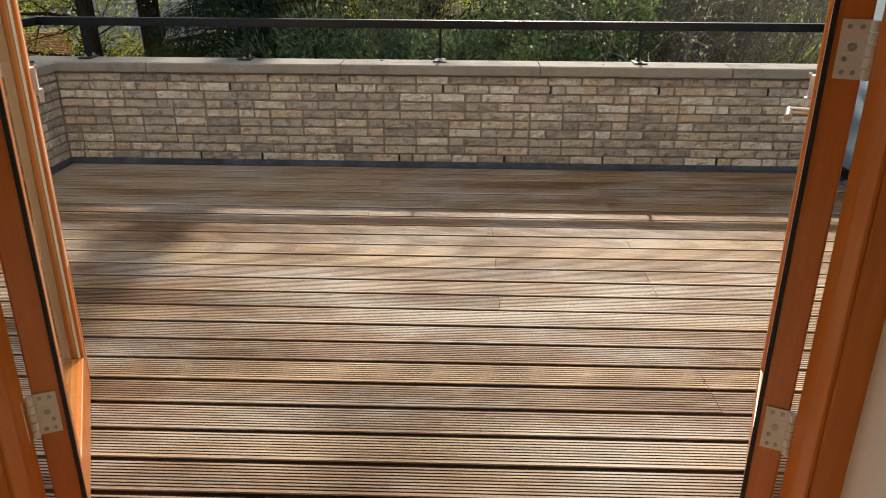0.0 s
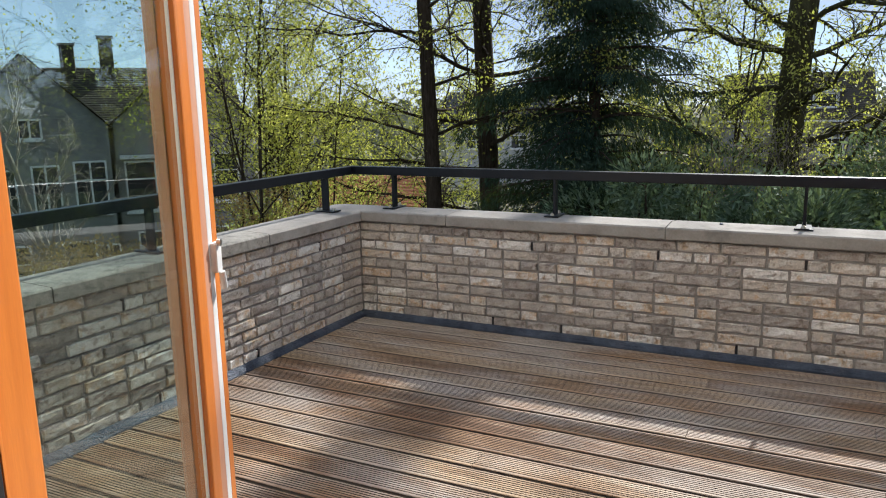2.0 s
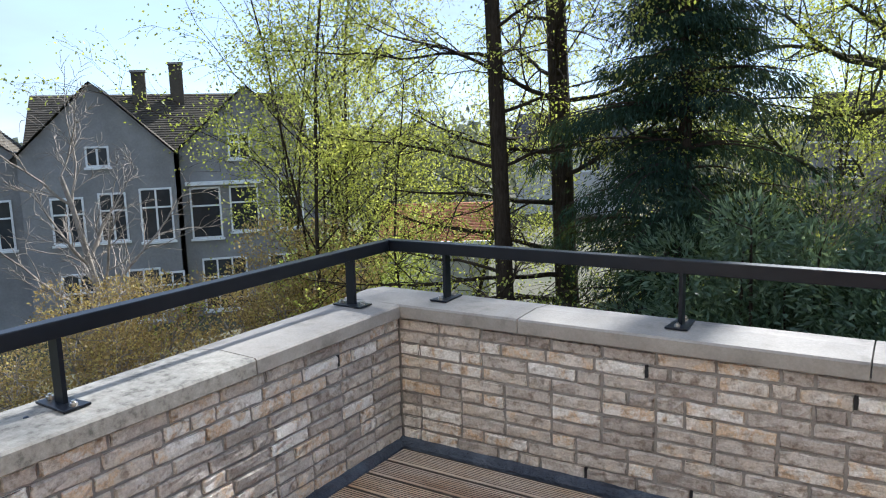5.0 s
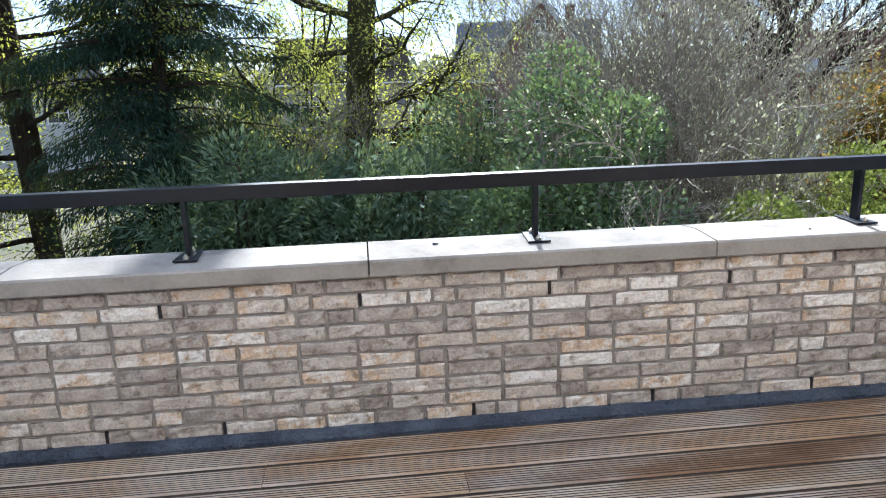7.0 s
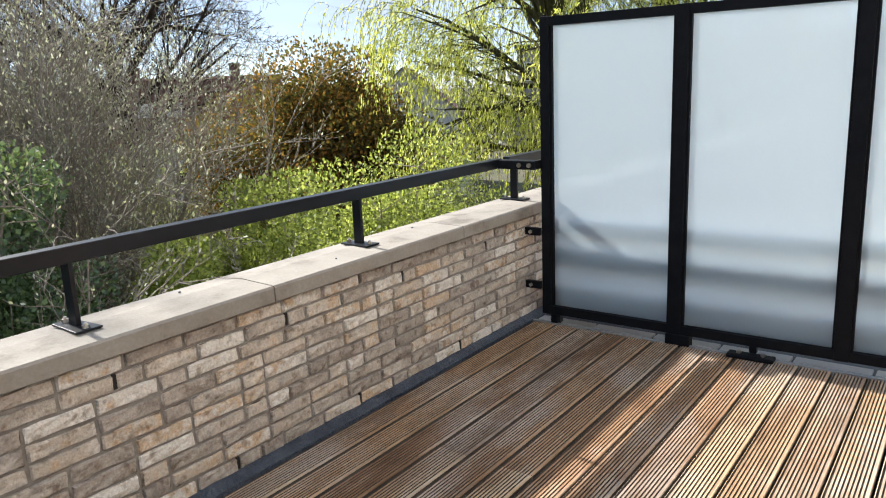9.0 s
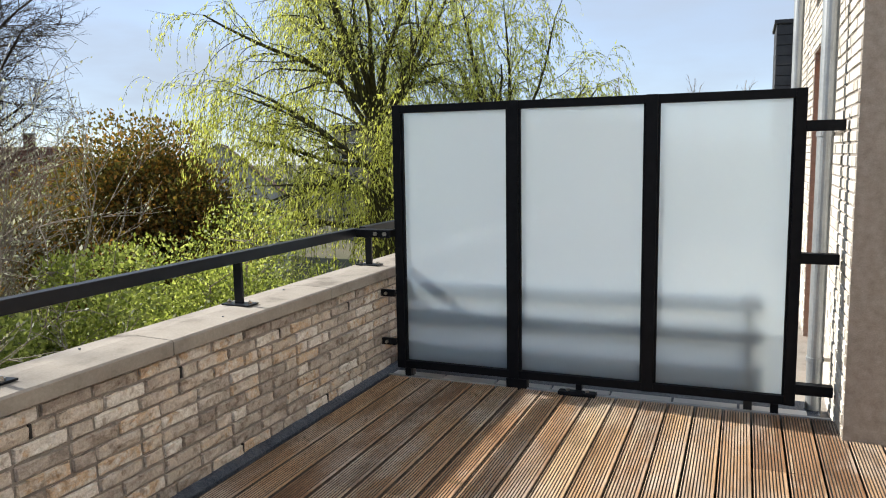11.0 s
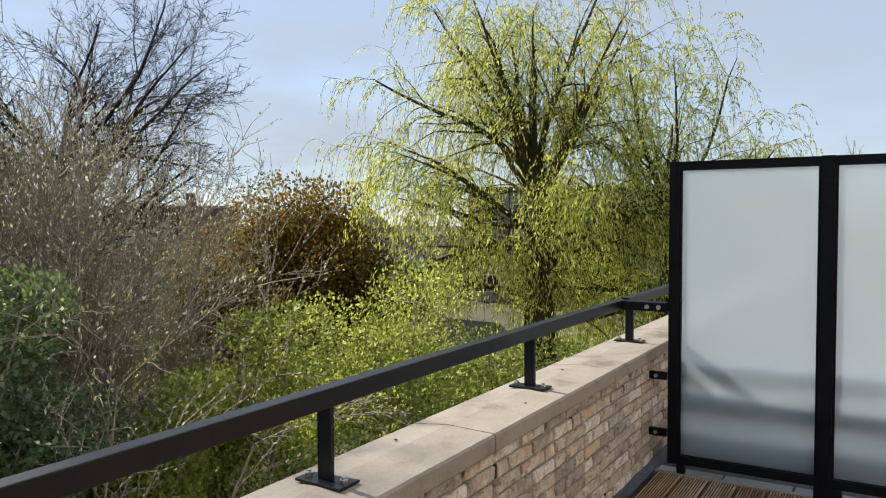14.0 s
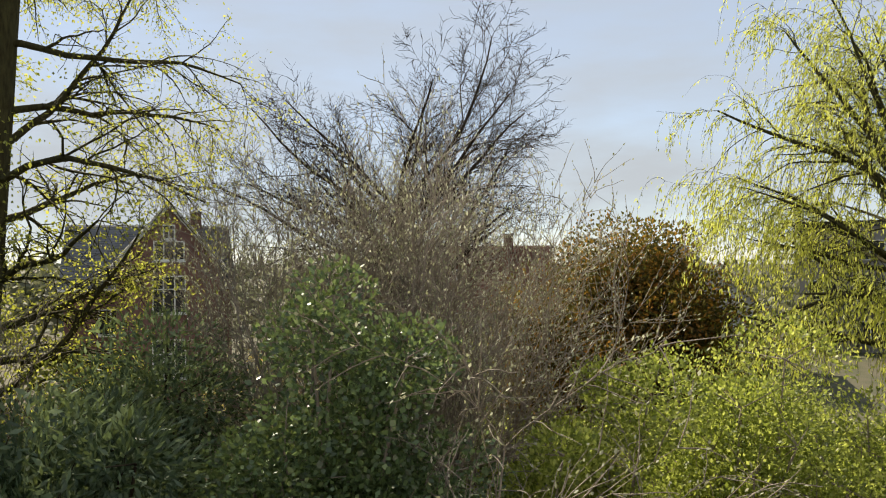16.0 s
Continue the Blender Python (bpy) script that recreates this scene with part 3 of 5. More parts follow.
for s, x in ((1, DL), (-1, DR)):
    a, b = sorted((x, x + s * 0.068))
    box("jamb", ORANGE, frame_ob, a, b, -3.79, -3.665, 0.03, DT, 0.004)
    a, b = sorted((x, x + s * 0.040))
    box("jamb_lip", ORANGE, frame_ob, a, b, -3.665, -3.630, 0.03, DT, 0.003)
    a, b = sorted((x + s * 0.068, x + s * 0.078))
    box("jamb_bead", ORANGE, frame_ob, a, b, -3.785, -3.73, 0.05, DT, 0.003)
box("head", ORANGE, frame_ob, DL + 0.068, DR - 0.068, -3.79, -3.665, DT - 0.07, DT, 0.004)
box("sill", ORANGE, frame_ob, DL + 0.068, DR - 0.068, -3.80, -3.63, -0.02, 0.088, 0.004, "orange-brown threshold")


def door_leaf(name, hinge, swing, side, label):
    """A glazed leaf: local x runs from the hinge to the closing edge; the outer face lies at y = 0, the room face at side * T."""
    d = thing(name, pose(hinge[0], hinge[1], 0, 0, 0, swing), label, "door", "terrace doors", "structure")
    W, T, H0, H1 = 0.742, 0.064, 0.095, 2.20

    def bar(nm, mat, x0, x1, y0, y1, z0, z1, bev=0.003, lab="", under=None):
        a, b = sorted((side * y0, side * y1))
        return box(nm, mat, under or d, x0, x1, a, b, z0, z1, bev, lab)

    bar("stile", ORANGE, 0.0, 0.102, 0, T, H0, H1, 0.005)
    bar("stile", ORANGE, W - 0.054, W, 0, T, H0, H1, 0.005)
    bar("bottom_rail", ORANGE, 0.102, W - 0.054, 0.001, T - 0.001, H0, H0 + 0.14, 0.004)
    bar("top_rail", ORANGE, 0.102, W - 0.054, 0.001, T - 0.001, H1 - 0.1, H1, 0.004)
    pane = bar("glass_pane", GLASS, 0.096, W - 0.048, 0.028, 0.046, H0 + 0.135, H1 - 0.095, 0, "clear double glazing")
    pane.visible_shadow = False
    for x0, x1 in ((0.102, 0.110), (W - 0.060, W - 0.054)):
        for y0, y1, mat in ((0.004, 0.027, SALMON), (0.047, 0.054, PLASTER)):
            bar("glazing_bead", mat, x0, x1, y0, y1, H0 + 0.14, H1 - 0.1, 0.002)
    # rebated lip on the closing edge: salmon rebate, pale lock strip, outer lath
    bar("rebate", SALMON, W, W + 0.042, 0.004, T - 0.004, H0, H1, 0.002, "faded salmon rebate")
    bar("lock_strip", WHITE, W + 0.042, W + 0.070, 0.003, T - 0.004, H0 + 0.42, H1, 0.002, "pale metal lock strip")
    bar("lock_strip_foot", SALMON, W + 0.042, W + 0.069, 0.003, T - 0.006, H0, H0 + 0.42, 0.002)
    bar("outer_lath", ORANGE, W + 0.070, W + 0.102, 0.0, T - 0.004, H0, H1, 0.003)
    # rubber seals at the room-side corner of the hinge edge and round the glass
    bar("rubber_seal", RUBBER_AND_GAPS, -0.004, 0.010, T - 0.004, T + 0.006, H0 + 0.01, H1, 0.002)
    bar("cover_lath", ORANGE, 0.014, 0.020, T - 0.001, T + 0.005, H0 + 0.02, H1, 0.001)
    # lock keep and bolt lever
    keep = bar("lock_keep", WHITE, W + 0.050, W + 0.084, T - 0.005, T + 0.010, 1.085, 1.15, 0.003, "white lock keep")
    yk = side * (T + 0.012)
    cyl("lever", WHITE, keep, (W + 0.070, yk, 1.085), (W + 0.080, yk, 1.045), 0.007, 10)
    cyl("pin", STEEL, keep, (W + 0.064, yk - 0.004, 1.15), (W + 0.064, yk + 0.004, 1.15), 0.008, 10)
    # hinges screwed to the hinge edge, knuckles at its outer corner
    for z in (0.46, 1.31, 2.02):
        hg = thing("hinge", Matrix.Identity(4), "", "")
        hg.parent = d
        bar("hinge_leaf", HINGE, -0.0035, -0.0003, 0.002, 0.050, z - 0.055, z + 0.055, 0.001, "brushed steel hinge leaf", hg)
        for i in range(5):
            zz = z - 0.055 + i * 0.022
            cyl("knuckle", HINGE, hg, (-0.011, side * -0.006, zz + 0.001), (-0.011, side * -0.006, zz + 0.021), 0.0095, 12)
        bar("frame_leaf", STEEL, -0.030, -0.012, -0.022, -0.018, z - 0.055, z + 0.055, 0.001, "", hg)
        for dy, dz in ((0.015, 0.042), (0.036, 0.042), (0.026, 0.004), (0.036, -0.018), (0.017, -0.042), (0.036, -0.042)):
            cyl("screw", ZINC, hg, (-0.003, side * dy, z + dz), (-0.0052, side * dy, z + dz), 0.0075 if dz == 0.004 else 0.0048, 10)
    return d


swing_l = math.degrees(math.atan2(0.778, -0.322)) + 1.0
door_1 = door_leaf("door_1", (1.788, -3.646), swing_l + 1.7, -1, "open glazed terrace door in orange-brown lacquered wood")
door_2 = door_leaf("door_2", (3.533, -3.646), 180 - swing_l, 1, "open glazed terrace door with a steel lever handle")
hd = cyl("door_handle", STEEL, door_2, (0.72, 0.115, 1.06), (0.60, 0.115, 1.06), 0.010, 12, "brushed steel lever handle")
cyl("spindle", STEEL, hd, (0.72, 0.115, 1.06), (0.72, 0.064, 1.06), 0.010, 12)

# the neighbouring facade beyond the screen
wall_next = thing("wall_neighbour", Matrix.Identity(4), "pale buff brick facade beyond the privacy screen", "wall", kind="structure")
YN = -2.68
box("masonry", MORTAR, wall_next, 4.95, 6.35, -2.95, YN, -0.3, TOP, 0)
box("masonry", MORTAR, wall_next, 7.6, 9.6, -2.95, YN, -0.3, TOP, 0)
box("masonry", MORTAR, wall_next, 6.35, 7.6, -2.95, YN, 2.25, TOP, 0)
window_n = thing("window_1", pose(6.975, YN - 0.08, -0.08), "orange-brown framed terrace door of the neighbour", "window", kind="structure")
box("frame", ORANGE, window_n, -0.62, -0.52, -0.06, 0.0, 0.05, 2.33, 0.004)
box("frame", ORANGE, window_n, 0.52, 0.62, -0.06, 0.0, 0.05, 2.33, 0.004)
box("frame", ORANGE, window_n, -0.52, 0.52, -0.06, 0.0, 2.2, 2.33, 0.004)
box("pane", DARKPANE, window_n, -0.52, 0.52, -0.04, -0.02, 0.05, 2.2, 0)
for px, pz in ((5.50, 4.0), (8.3, 4.0)):
    dp = thing("downpipe", pose(px, YN + 0.09, 0), "grey zinc downpipe clamped to the brick wall", "pipe", "downpipes")
    cyl("pipe", ZINC, dp, (0, 0, 0.012), (0, 0, pz), 0.042, 20)
    for z in (0.33, 1.58, 2.8):
        c = cyl("clamp_ring", ZINC, dp, (0, 0, z - 0.012), (0, 0, z + 0.012), 0.047, 20)
        box("clamp_ear", STEEL, c, -0.006, 0.006, -0.085, -0.04, z - 0.01, z + 0.01, 0)
bay = thing("bay_window", pose(5.95, YN + 0.012, 2.66), "salmon-coloured box bay jutting out above", "bay")
box("underside", SOFFIT, bay, 0.0, 1.65, 0.0, 0.11, 0.0, 0.05, 0.004)
box("front", SOFFIT, bay, 0.0, 1.65, 0.075, 0.11, 0.05, 2.4, 0.004)
box("cheek", SOFFIT, bay, 1.61, 1.65, 0.0, 0.075, 0.05, 2.4, 0.004)
dorm = thing("slate_chimney", pose(12.3, -2.75, 0), "black slate-clad chimney block of the next house", "chimney")
box("core", SLATE, dorm, -0.45, 0.45, -0.5, 0.20, -0.3, 3.12, 0)
for i in range(12):
    z = 1.55 + i * 0.13
    box("slate_course", SLATE, dorm, -0.47, 0.47, -0.52, 0.225, z, z + 0.122, 0.006)
box("coping", SLATE, dorm, -0.49, 0.49, -0.54, 0.25, 3.12, 3.17, 0.004)
box("base", BRICK_FAR, wall_next, 9.6, 14.0, -4.0, -3.0, GROUND, 1.2, 0)
box("slab", STONE, wall_next, 5.25, X_END, -2.95, 0.0, -0.34, -0.025, 0)


# ---------------------------------------------------------------- gardens: growing things
ground = mesh_from("ground", [(-600, -600, GROUND), (600, -600, GROUND), (600, 900, GROUND), (-600, 900, GROUND)], [(0, 1, 2, 3)])
tagged(put("ground", ground, GRASS), "rough grass and earth of the gardens below", "ground", kind="structure")

rng = np.random.default_rng(7)


def unit(v):
    return v / np.maximum(np.linalg.norm(v, axis=-1, keepdims=True), 1e-9)


def tubes(name, segs, sides):
    """Tapered limbs from rows of x0 y0 z0 x1 y1 z1 r0 r1."""
    s = np.array(segs, dtype=float)
    a, b, r0, r1 = s[:, :3], s[:, 3:6], s[:, 6], s[:, 7]
    d = unit(b - a)
    ref = np.where(np.abs(d[:, 2:3]) > 0.9, np.array([[1.0, 0, 0]]), np.array([[0, 0, 1.0]]))
    u = unit(np.cross(d, ref))
    w = np.cross(d, u)
    ang = np.arange(sides) * 2 * np.pi / sides
    ring = u[:, None, :] * np.cos(ang)[None, :, None] + w[:, None, :] * np.sin(ang)[None, :, None]
    lo = a[:, None, :] + ring * r0[:, None, None]
    hi = b[:, None, :] + ring * r1[:, None, None]
    verts = np.concatenate([lo, hi], 1).reshape(-1, 3)
    base = (np.arange(len(s)) * 2 * sides)[:, None, None]
    i = np.arange(sides)
    j = (i + 1) % sides
    q = np.stack([i, j, j + sides, i + sides], 1)[None] + base
    me = quad_mesh(name, verts, q.reshape(-1, 4))
    for p in me.polygons:
        p.use_smooth = True
    return me


def leaf_quads(pts, along, length, width, spread=0.6, vary=0.4):
    """Small pointed leaves or sprays at pts, each running along its own direction."""
    n = len(pts)
    d = unit(along + rng.normal(0, spread, (n, 3)))
    side = unit(np.cross(d, rng.normal(0, 1, (n, 3))))
    ln = length * (1 + vary * rng.uniform(-1, 1, (n, 1)))
    wd = width * (1 + vary * rng.uniform(-1, 1, (n, 1)))
    p0 = pts
    v = np.stack([p0, p0 + d * ln * 0.45 + side * wd * 0.5, p0 + d * ln, p0 + d * ln * 0.45 - side * wd * 0.5], 1)
    return v.reshape(-1, 3), np.arange(n * 4).reshape(-1, 4)


def leaves(name, pts, along, length, width, material, parent, spread=0.6, vary=0.4, label=""):
    if len(pts) == 0:
        return None
    v, q = leaf_quads(np.asarray(pts, float), np.asarray(along, float), length, width, spread, vary)
    return put(name, quad_mesh(name, v, q), material, parent, label)


def grow(segs, tips, p, d, length, r, level, P, R):
    """A limb: walks from p along d, sags or rises, tapers, and sends out side limbs until the last level."""
    steps = P["steps"][level]
    step = length / steps
    pts = [p]
    r_end = r * P["taper"][level]
    for k in range(steps):
        d = d + Vector((R.gauss(0, P["wobble"][level]), R.gauss(0, P["wobble"][level]), R.gauss(0, P["wobble"][level]) + P["lift"][level]))
        d.normalize()
        q = p + d * step
        ra, rb = r + (r_end - r) * k / steps, r + (r_end - r) * (k + 1) / steps
        segs.append((*p, *q, ra, rb, level))
        p = q
        pts.append(p)
        if level + 1 < P["levels"] and (k + 1) / steps > P["bare"][level]:
            for _ in range(P["kids"][level]):
                if R.random() < P["chance"][level]:
                    side = Vector((R.gauss(0, 1), R.gauss(0, 1), R.gauss(0, 0.6)))
                    turn = k * P["kids"][0] + _ + R.uniform(-0.2, 0.2)
                    if level == 0:
                        side = Vector((math.cos(2.4 * turn), math.sin(2.4 * turn), R.gauss(0, 0.2)))
                    side = side - d * side.dot(d)
                    if side.length < 1e-3:
                        continue
                    side.normalize()
                    ang = P["angle"][level]
                    nd = (d * math.cos(ang) + side * math.sin(ang)).normalized()
                    fall = 1 - P["shorten"][level] * (k + 1) / steps
                    grow(segs, tips, p.copy(), nd, length * P["ratio"][level] * fall * R.uniform(0.7, 1.2), max(rb * P["thin"][level], P["least"]), level + 1, P, R)
        if level >= P["leafy"]:
            tips.append((*p, *d))


def wood(t, segs, bark, stem_steps):
    """The stems as parts of their own; limbs and twigs joined."""
    arr = np.array(segs)
    stems = arr[arr[:, 8] == 0]
    for k in range(0, len(stems), stem_steps):
        put("trunk", tubes("trunk", stems[k:k + stem_steps], 10), bark, t)
    rest = arr[arr[:, 8] > 0]
    thick = rest[:, 6] > 0.03
    if thick.any():
        tagged(put("brushwood", tubes("brushwood", rest[thick], 7), bark, t), kind="stuff")
    if (~thick).any():
        tagged(put("brushwood", tubes("brushwood", rest[~thick], 3), bark, t), kind="stuff")


def tree(name, base, P, seed, label, category, bark, leaf=None, per_tip=3, size=(0.08, 0.05), jitter=0.08, droop=0.0, first=(0, 0, 1), group="", leaf_spread=0.8):
    R = random.Random(seed)
    segs, tips = [], []
    for stem in range(P.get("stems", 1)):
        d = Vector(first) + Vector((R.gauss(0, P.get("lean", 0.03)), R.gauss(0, P.get("lean", 0.03)), 0))
        off = Vector((R.uniform(-1, 1), R.uniform(-1, 1), 0)) * P.get("foot", 0.0)
        grow(segs, tips, off, d.normalized(), P["height"] * R.uniform(0.85, 1.1) if stem else P["height"], P["radius"] * (1 if stem == 0 else R.uniform(0.6, 0.95)), 0, P, R)
    t = thing(name, pose(*base), label, category, group)
    wood(t, segs, bark, P["steps"][0])
    if leaf is not None and tips:
        tp = np.array(tips)
        pts = np.repeat(tp[:, :3], per_tip, 0) + rng.normal(0, jitter, (len(tp) * per_tip, 3))
        al = np.repeat(tp[:, 3:], per_tip, 0) + np.array([[0, 0, -droop]])
        leaves("crown", pts, al, size[0], size[1], leaf, t, leaf_spread)
    return t


def lobes(center, radii, count, R, low=-0.2):
    """Centres and radii of the clumps that make up a bush's uneven outline."""
    out = []
    while len(out) < count:
        share = R.uniform(0.16, 0.40)
        v = Vector((R.gauss(0, 1), R.gauss(0, 1), R.gauss(0, 1))).normalized() * R.uniform(0.3, 0.74 + 0.6 * share)
        if v.z < low:
            continue
        out.append(((v.x * radii[0], v.y * radii[1], v.z * radii[2]), share * min(radii)))
    return out


def shrub(name, base, radii, n, size, leaf, label, seed, category="shrub", clumps=26, droop=0.0, twigs=60, bark=None, spread=0.6, low=-0.3, outward=1.0, group="", inner=0):
    """A bush of leafy clumps round a few stems; base is the point on the ground, radii half sizes, centre at radii[2] above the base."""
    R = random.Random(seed)
    t = thing(name, pose(*base), label, category, group)
    c = np.array([0, 0, radii[2]])
    ls = lobes(c, radii, clumps, R, low)
    pts, al, segs = [], [], []
    share = np.array([r * r for _, r in ls])
    share = (share / share.sum() * n).astype(int)
    for (cx, r), k in zip(ls, share):
        v = unit(rng.normal(0, 1, (k, 3)))
        rad = r * (0.55 + 0.55 * rng.random((k, 1)) ** 0.7)
        pts.append(c + np.array(cx) + v * rad * np.array([1.15, 1.15, 0.85]))
        al.append(v * outward + unit(np.array([cx]))[0] * 0.5 + np.array([[0, 0, 0.25 - droop]]))
        a = Vector((R.uniform(-0.2, 0.2) * radii[0], R.uniform(-0.2, 0.2) * radii[1], 0))
        b = Vector(c) + Vector(cx)
        m = a.lerp(b, 0.5) + Vector((R.gauss(0, 0.1), R.gauss(0, 0.1), 0.25))
        segs += [(*a, *m, 0.05, 0.035), (*m, *b, 0.035, 0.015)]
        for _ in range(max(1, twigs // clumps)):
            e = b + Vector((R.gauss(0, 1), R.gauss(0, 1), R.gauss(0.5, 0.8))).normalized() * r * R.uniform(1.0, 1.7)
            segs.append((*b, *e, 0.010, 0.004))
    pts, al = np.concatenate(pts), np.concatenate(al)
    tagged(put("brushwood", tubes("brushwood", segs, 4), bark or BARK, t), kind="stuff")
    leaves("crown", pts, al, size[0], size[1], leaf, t, spread)
    if inner:
        v = unit(rng.normal(0, 1, (inner, 3)))
        ip = c + v * np.array(radii) * (0.35 + 0.47 * rng.random((inner, 1)))
        leaves("inner_leaves", ip[ip[:, 2] > 0.2], v[ip[:, 2] > 0.2], size[0] * 1.1, size[1] * 1.2, leaf, t, 0.9)
    return t


# larch-like tall trees with long level limbs and hanging fresh tufts
TALL = dict(levels=4, steps=(26, 11, 8, 5), taper=(0.6, 0.25, 0.3, 0.4), wobble=(0.002, 0.11, 0.15, 0.2), lift=(0.0, 0.0, -0.05, -0.16), bare=(0.20, 0.10, 0.1, 0), kids=(2, 2, 2, 0),
            chance=(0.66, 0.64, 0.54, 0), angle=(1.35, 0.75, 0.8, 0), ratio=(0.37, 0.42, 0.45, 0), shorten=(0.25, 0.35, 0.3, 0), thin=(0.24, 0.55, 0.5, 0), least=0.005, leafy=3, height=12.8, radius=0.19)
tree("tree", (-4.15, 9.4, GROUND), dict(TALL), 11, "tall slim tree with dark bark and fresh yellow-green tufts", "tree", BARK, FRESH, 2, (0.060, 0.034), 0.09, 0.5, group="tall garden trees")
tree("tree", (-3.75, 11.6, GROUND), dict(TALL, radius=0.27, height=13.2), 5, "tall dark-barked tree with level limbs and fresh tufts", "tree", BARK, FRESH, 2, (0.060, 0.034), 0.09, 0.5, group="tall garden trees")
tree("tree", (1.62, 14.6, GROUND), dict(TALL, radius=0.40, height=18.2, steps=(30, 11, 8, 5), taper=(0.5, 0.25, 0.3, 0.4), kids=(3, 2, 2, 0), wobble=(0.002, 0.14, 0.17, 0.2), ratio=(0.23, 0.46, 0.48, 0)), 23, "thick-trunked tall tree with mossy bark and light spring leaves", "tree", MOSSBARK, FRESH, 2, (0.066, 0.036), 0.11, 0.4, group="tall garden trees")

# multi-stemmed light tree beside the grey houses
MULTI = dict(levels=4, steps=(12, 7, 5, 4), taper=(0.3, 0.3, 0.35, 0.4), wobble=(0.05, 0.10, 0.14, 0.2), lift=(0.03, 0.02, -0.02, -0.06), bare=(0.25, 0.15, 0.1, 0), kids=(2, 2, 2, 0),
             chance=(0.66, 0.60, 0.50, 0), angle=(0.75, 0.7, 0.7, 0), ratio=(0.5, 0.45, 0.45, 0), shorten=(0.5, 0.4, 0.3, 0), thin=(0.5, 0.55, 0.5, 0), least=0.004, leafy=2, height=9.5, radius=0.065, stems=5, lean=0.22, foot=0.5)
tree("tree", (-8.7, 9.2, GROUND), dict(MULTI, height=11), 3, "multi-stemmed slender tree in yellow-green spring leaf", "tree", BARK, FRESH, 2, (0.066, 0.042), 0.12, 0.2)
tree("tree", (-6.4, 10.4, GROUND), dict(MULTI, height=9, stems=3), 8, "slender tree with a light veil of spring leaves", "tree", BARK, FRESH, 2, (0.062, 0.042), 0.12, 0.2)

tree("tree", (-10.0, 10.6, GROUND), dict(MULTI, height=7.6, stems=4), 14, "slender many-stemmed tree just coming into leaf", "tree", BARK, FRESH, 2, (0.06, 0.04), 0.12, 0.2)

tree("tree", (0.6, 17.5, GROUND), dict(MULTI, height=9.5, stems=2, lean=0.1), 15, "slender tree in thin yellow-green leaf behind the conifer", "tree", BARK, FRESH, 3, (0.075, 0.05), 0.14, 0.2)

# bare tree before the houses
BARE = dict(levels=4, steps=(9, 7, 6, 4), taper=(0.45, 0.3, 0.3, 0.5), wobble=(0.06, 0.11, 0.15, 0.2), lift=(0.02, 0.03, 0.02, 0.0), bare=(0.30, 0.1, 0.1, 0), kids=(2, 2, 2, 0),
            chance=(0.85, 0.75, 0.6, 0), angle=(0.65, 0.65, 0.65, 0), ratio=(0.62, 0.5, 0.5, 0), shorten=(0.4, 0.35, 0.3, 0), thin=(0.6, 0.55, 0.5, 0), least=0.008, leafy=9, height=6.5, radius=0.11)
tree("tree", (-13.4, 7.7, GROUND), dict(BARE, height=6.4), 41, "bare slender tree with fine grey-brown twigs", "tree", TWIG)
# the great bare tree far off
GREAT = dict(levels=5, steps=(7, 9, 6, 4, 3), taper=(0.7, 0.22, 0.3, 0.4, 0.5), wobble=(0.03, 0.08, 0.11, 0.14, 0.18), lift=(0.0, 0.010, 0.01, 0.01, 0.0), bare=(0.34, 0.20, 0.1, 0.1, 0), kids=(4, 2, 2, 2, 0),
             chance=(0.95, 0.80, 0.70, 0.68, 0), angle=(0.90, 0.70, 0.7, 0.65, 0), ratio=(1.08, 0.5, 0.52, 0.55, 0), shorten=(0.15, 0.4, 0.35, 0.3, 0), thin=(0.46, 0.44, 0.5, 0.6, 0), least=0.013, leafy=9, height=10.2, radius=0.48)
tree("tree", (25.6, 36.2, GROUND), GREAT, 19, "great bare tree with a wide fan of dark branches", "tree", BARK)
# thin bare poplars beyond the neighbour's roof line
POPLAR = dict(BARE, levels=3, steps=(12, 6, 4), kids=(3, 2, 0), angle=(0.35, 0.4, 0), ratio=(0.22, 0.4, 0), bare=(0.2, 0.1, 0), height=13.0, radius=0.13, least=0.016)
for px, py, ph in ((62.0, 5.4, 11.4), (64.5, 1.4, 11.9), (62.5, -1.2, 11.2)):
    tree("tree", (px, py, GROUND), dict(POPLAR, height=ph), 70 + int(py), "thin bare poplar far behind the screen", "tree", TWIG, group="far poplars")
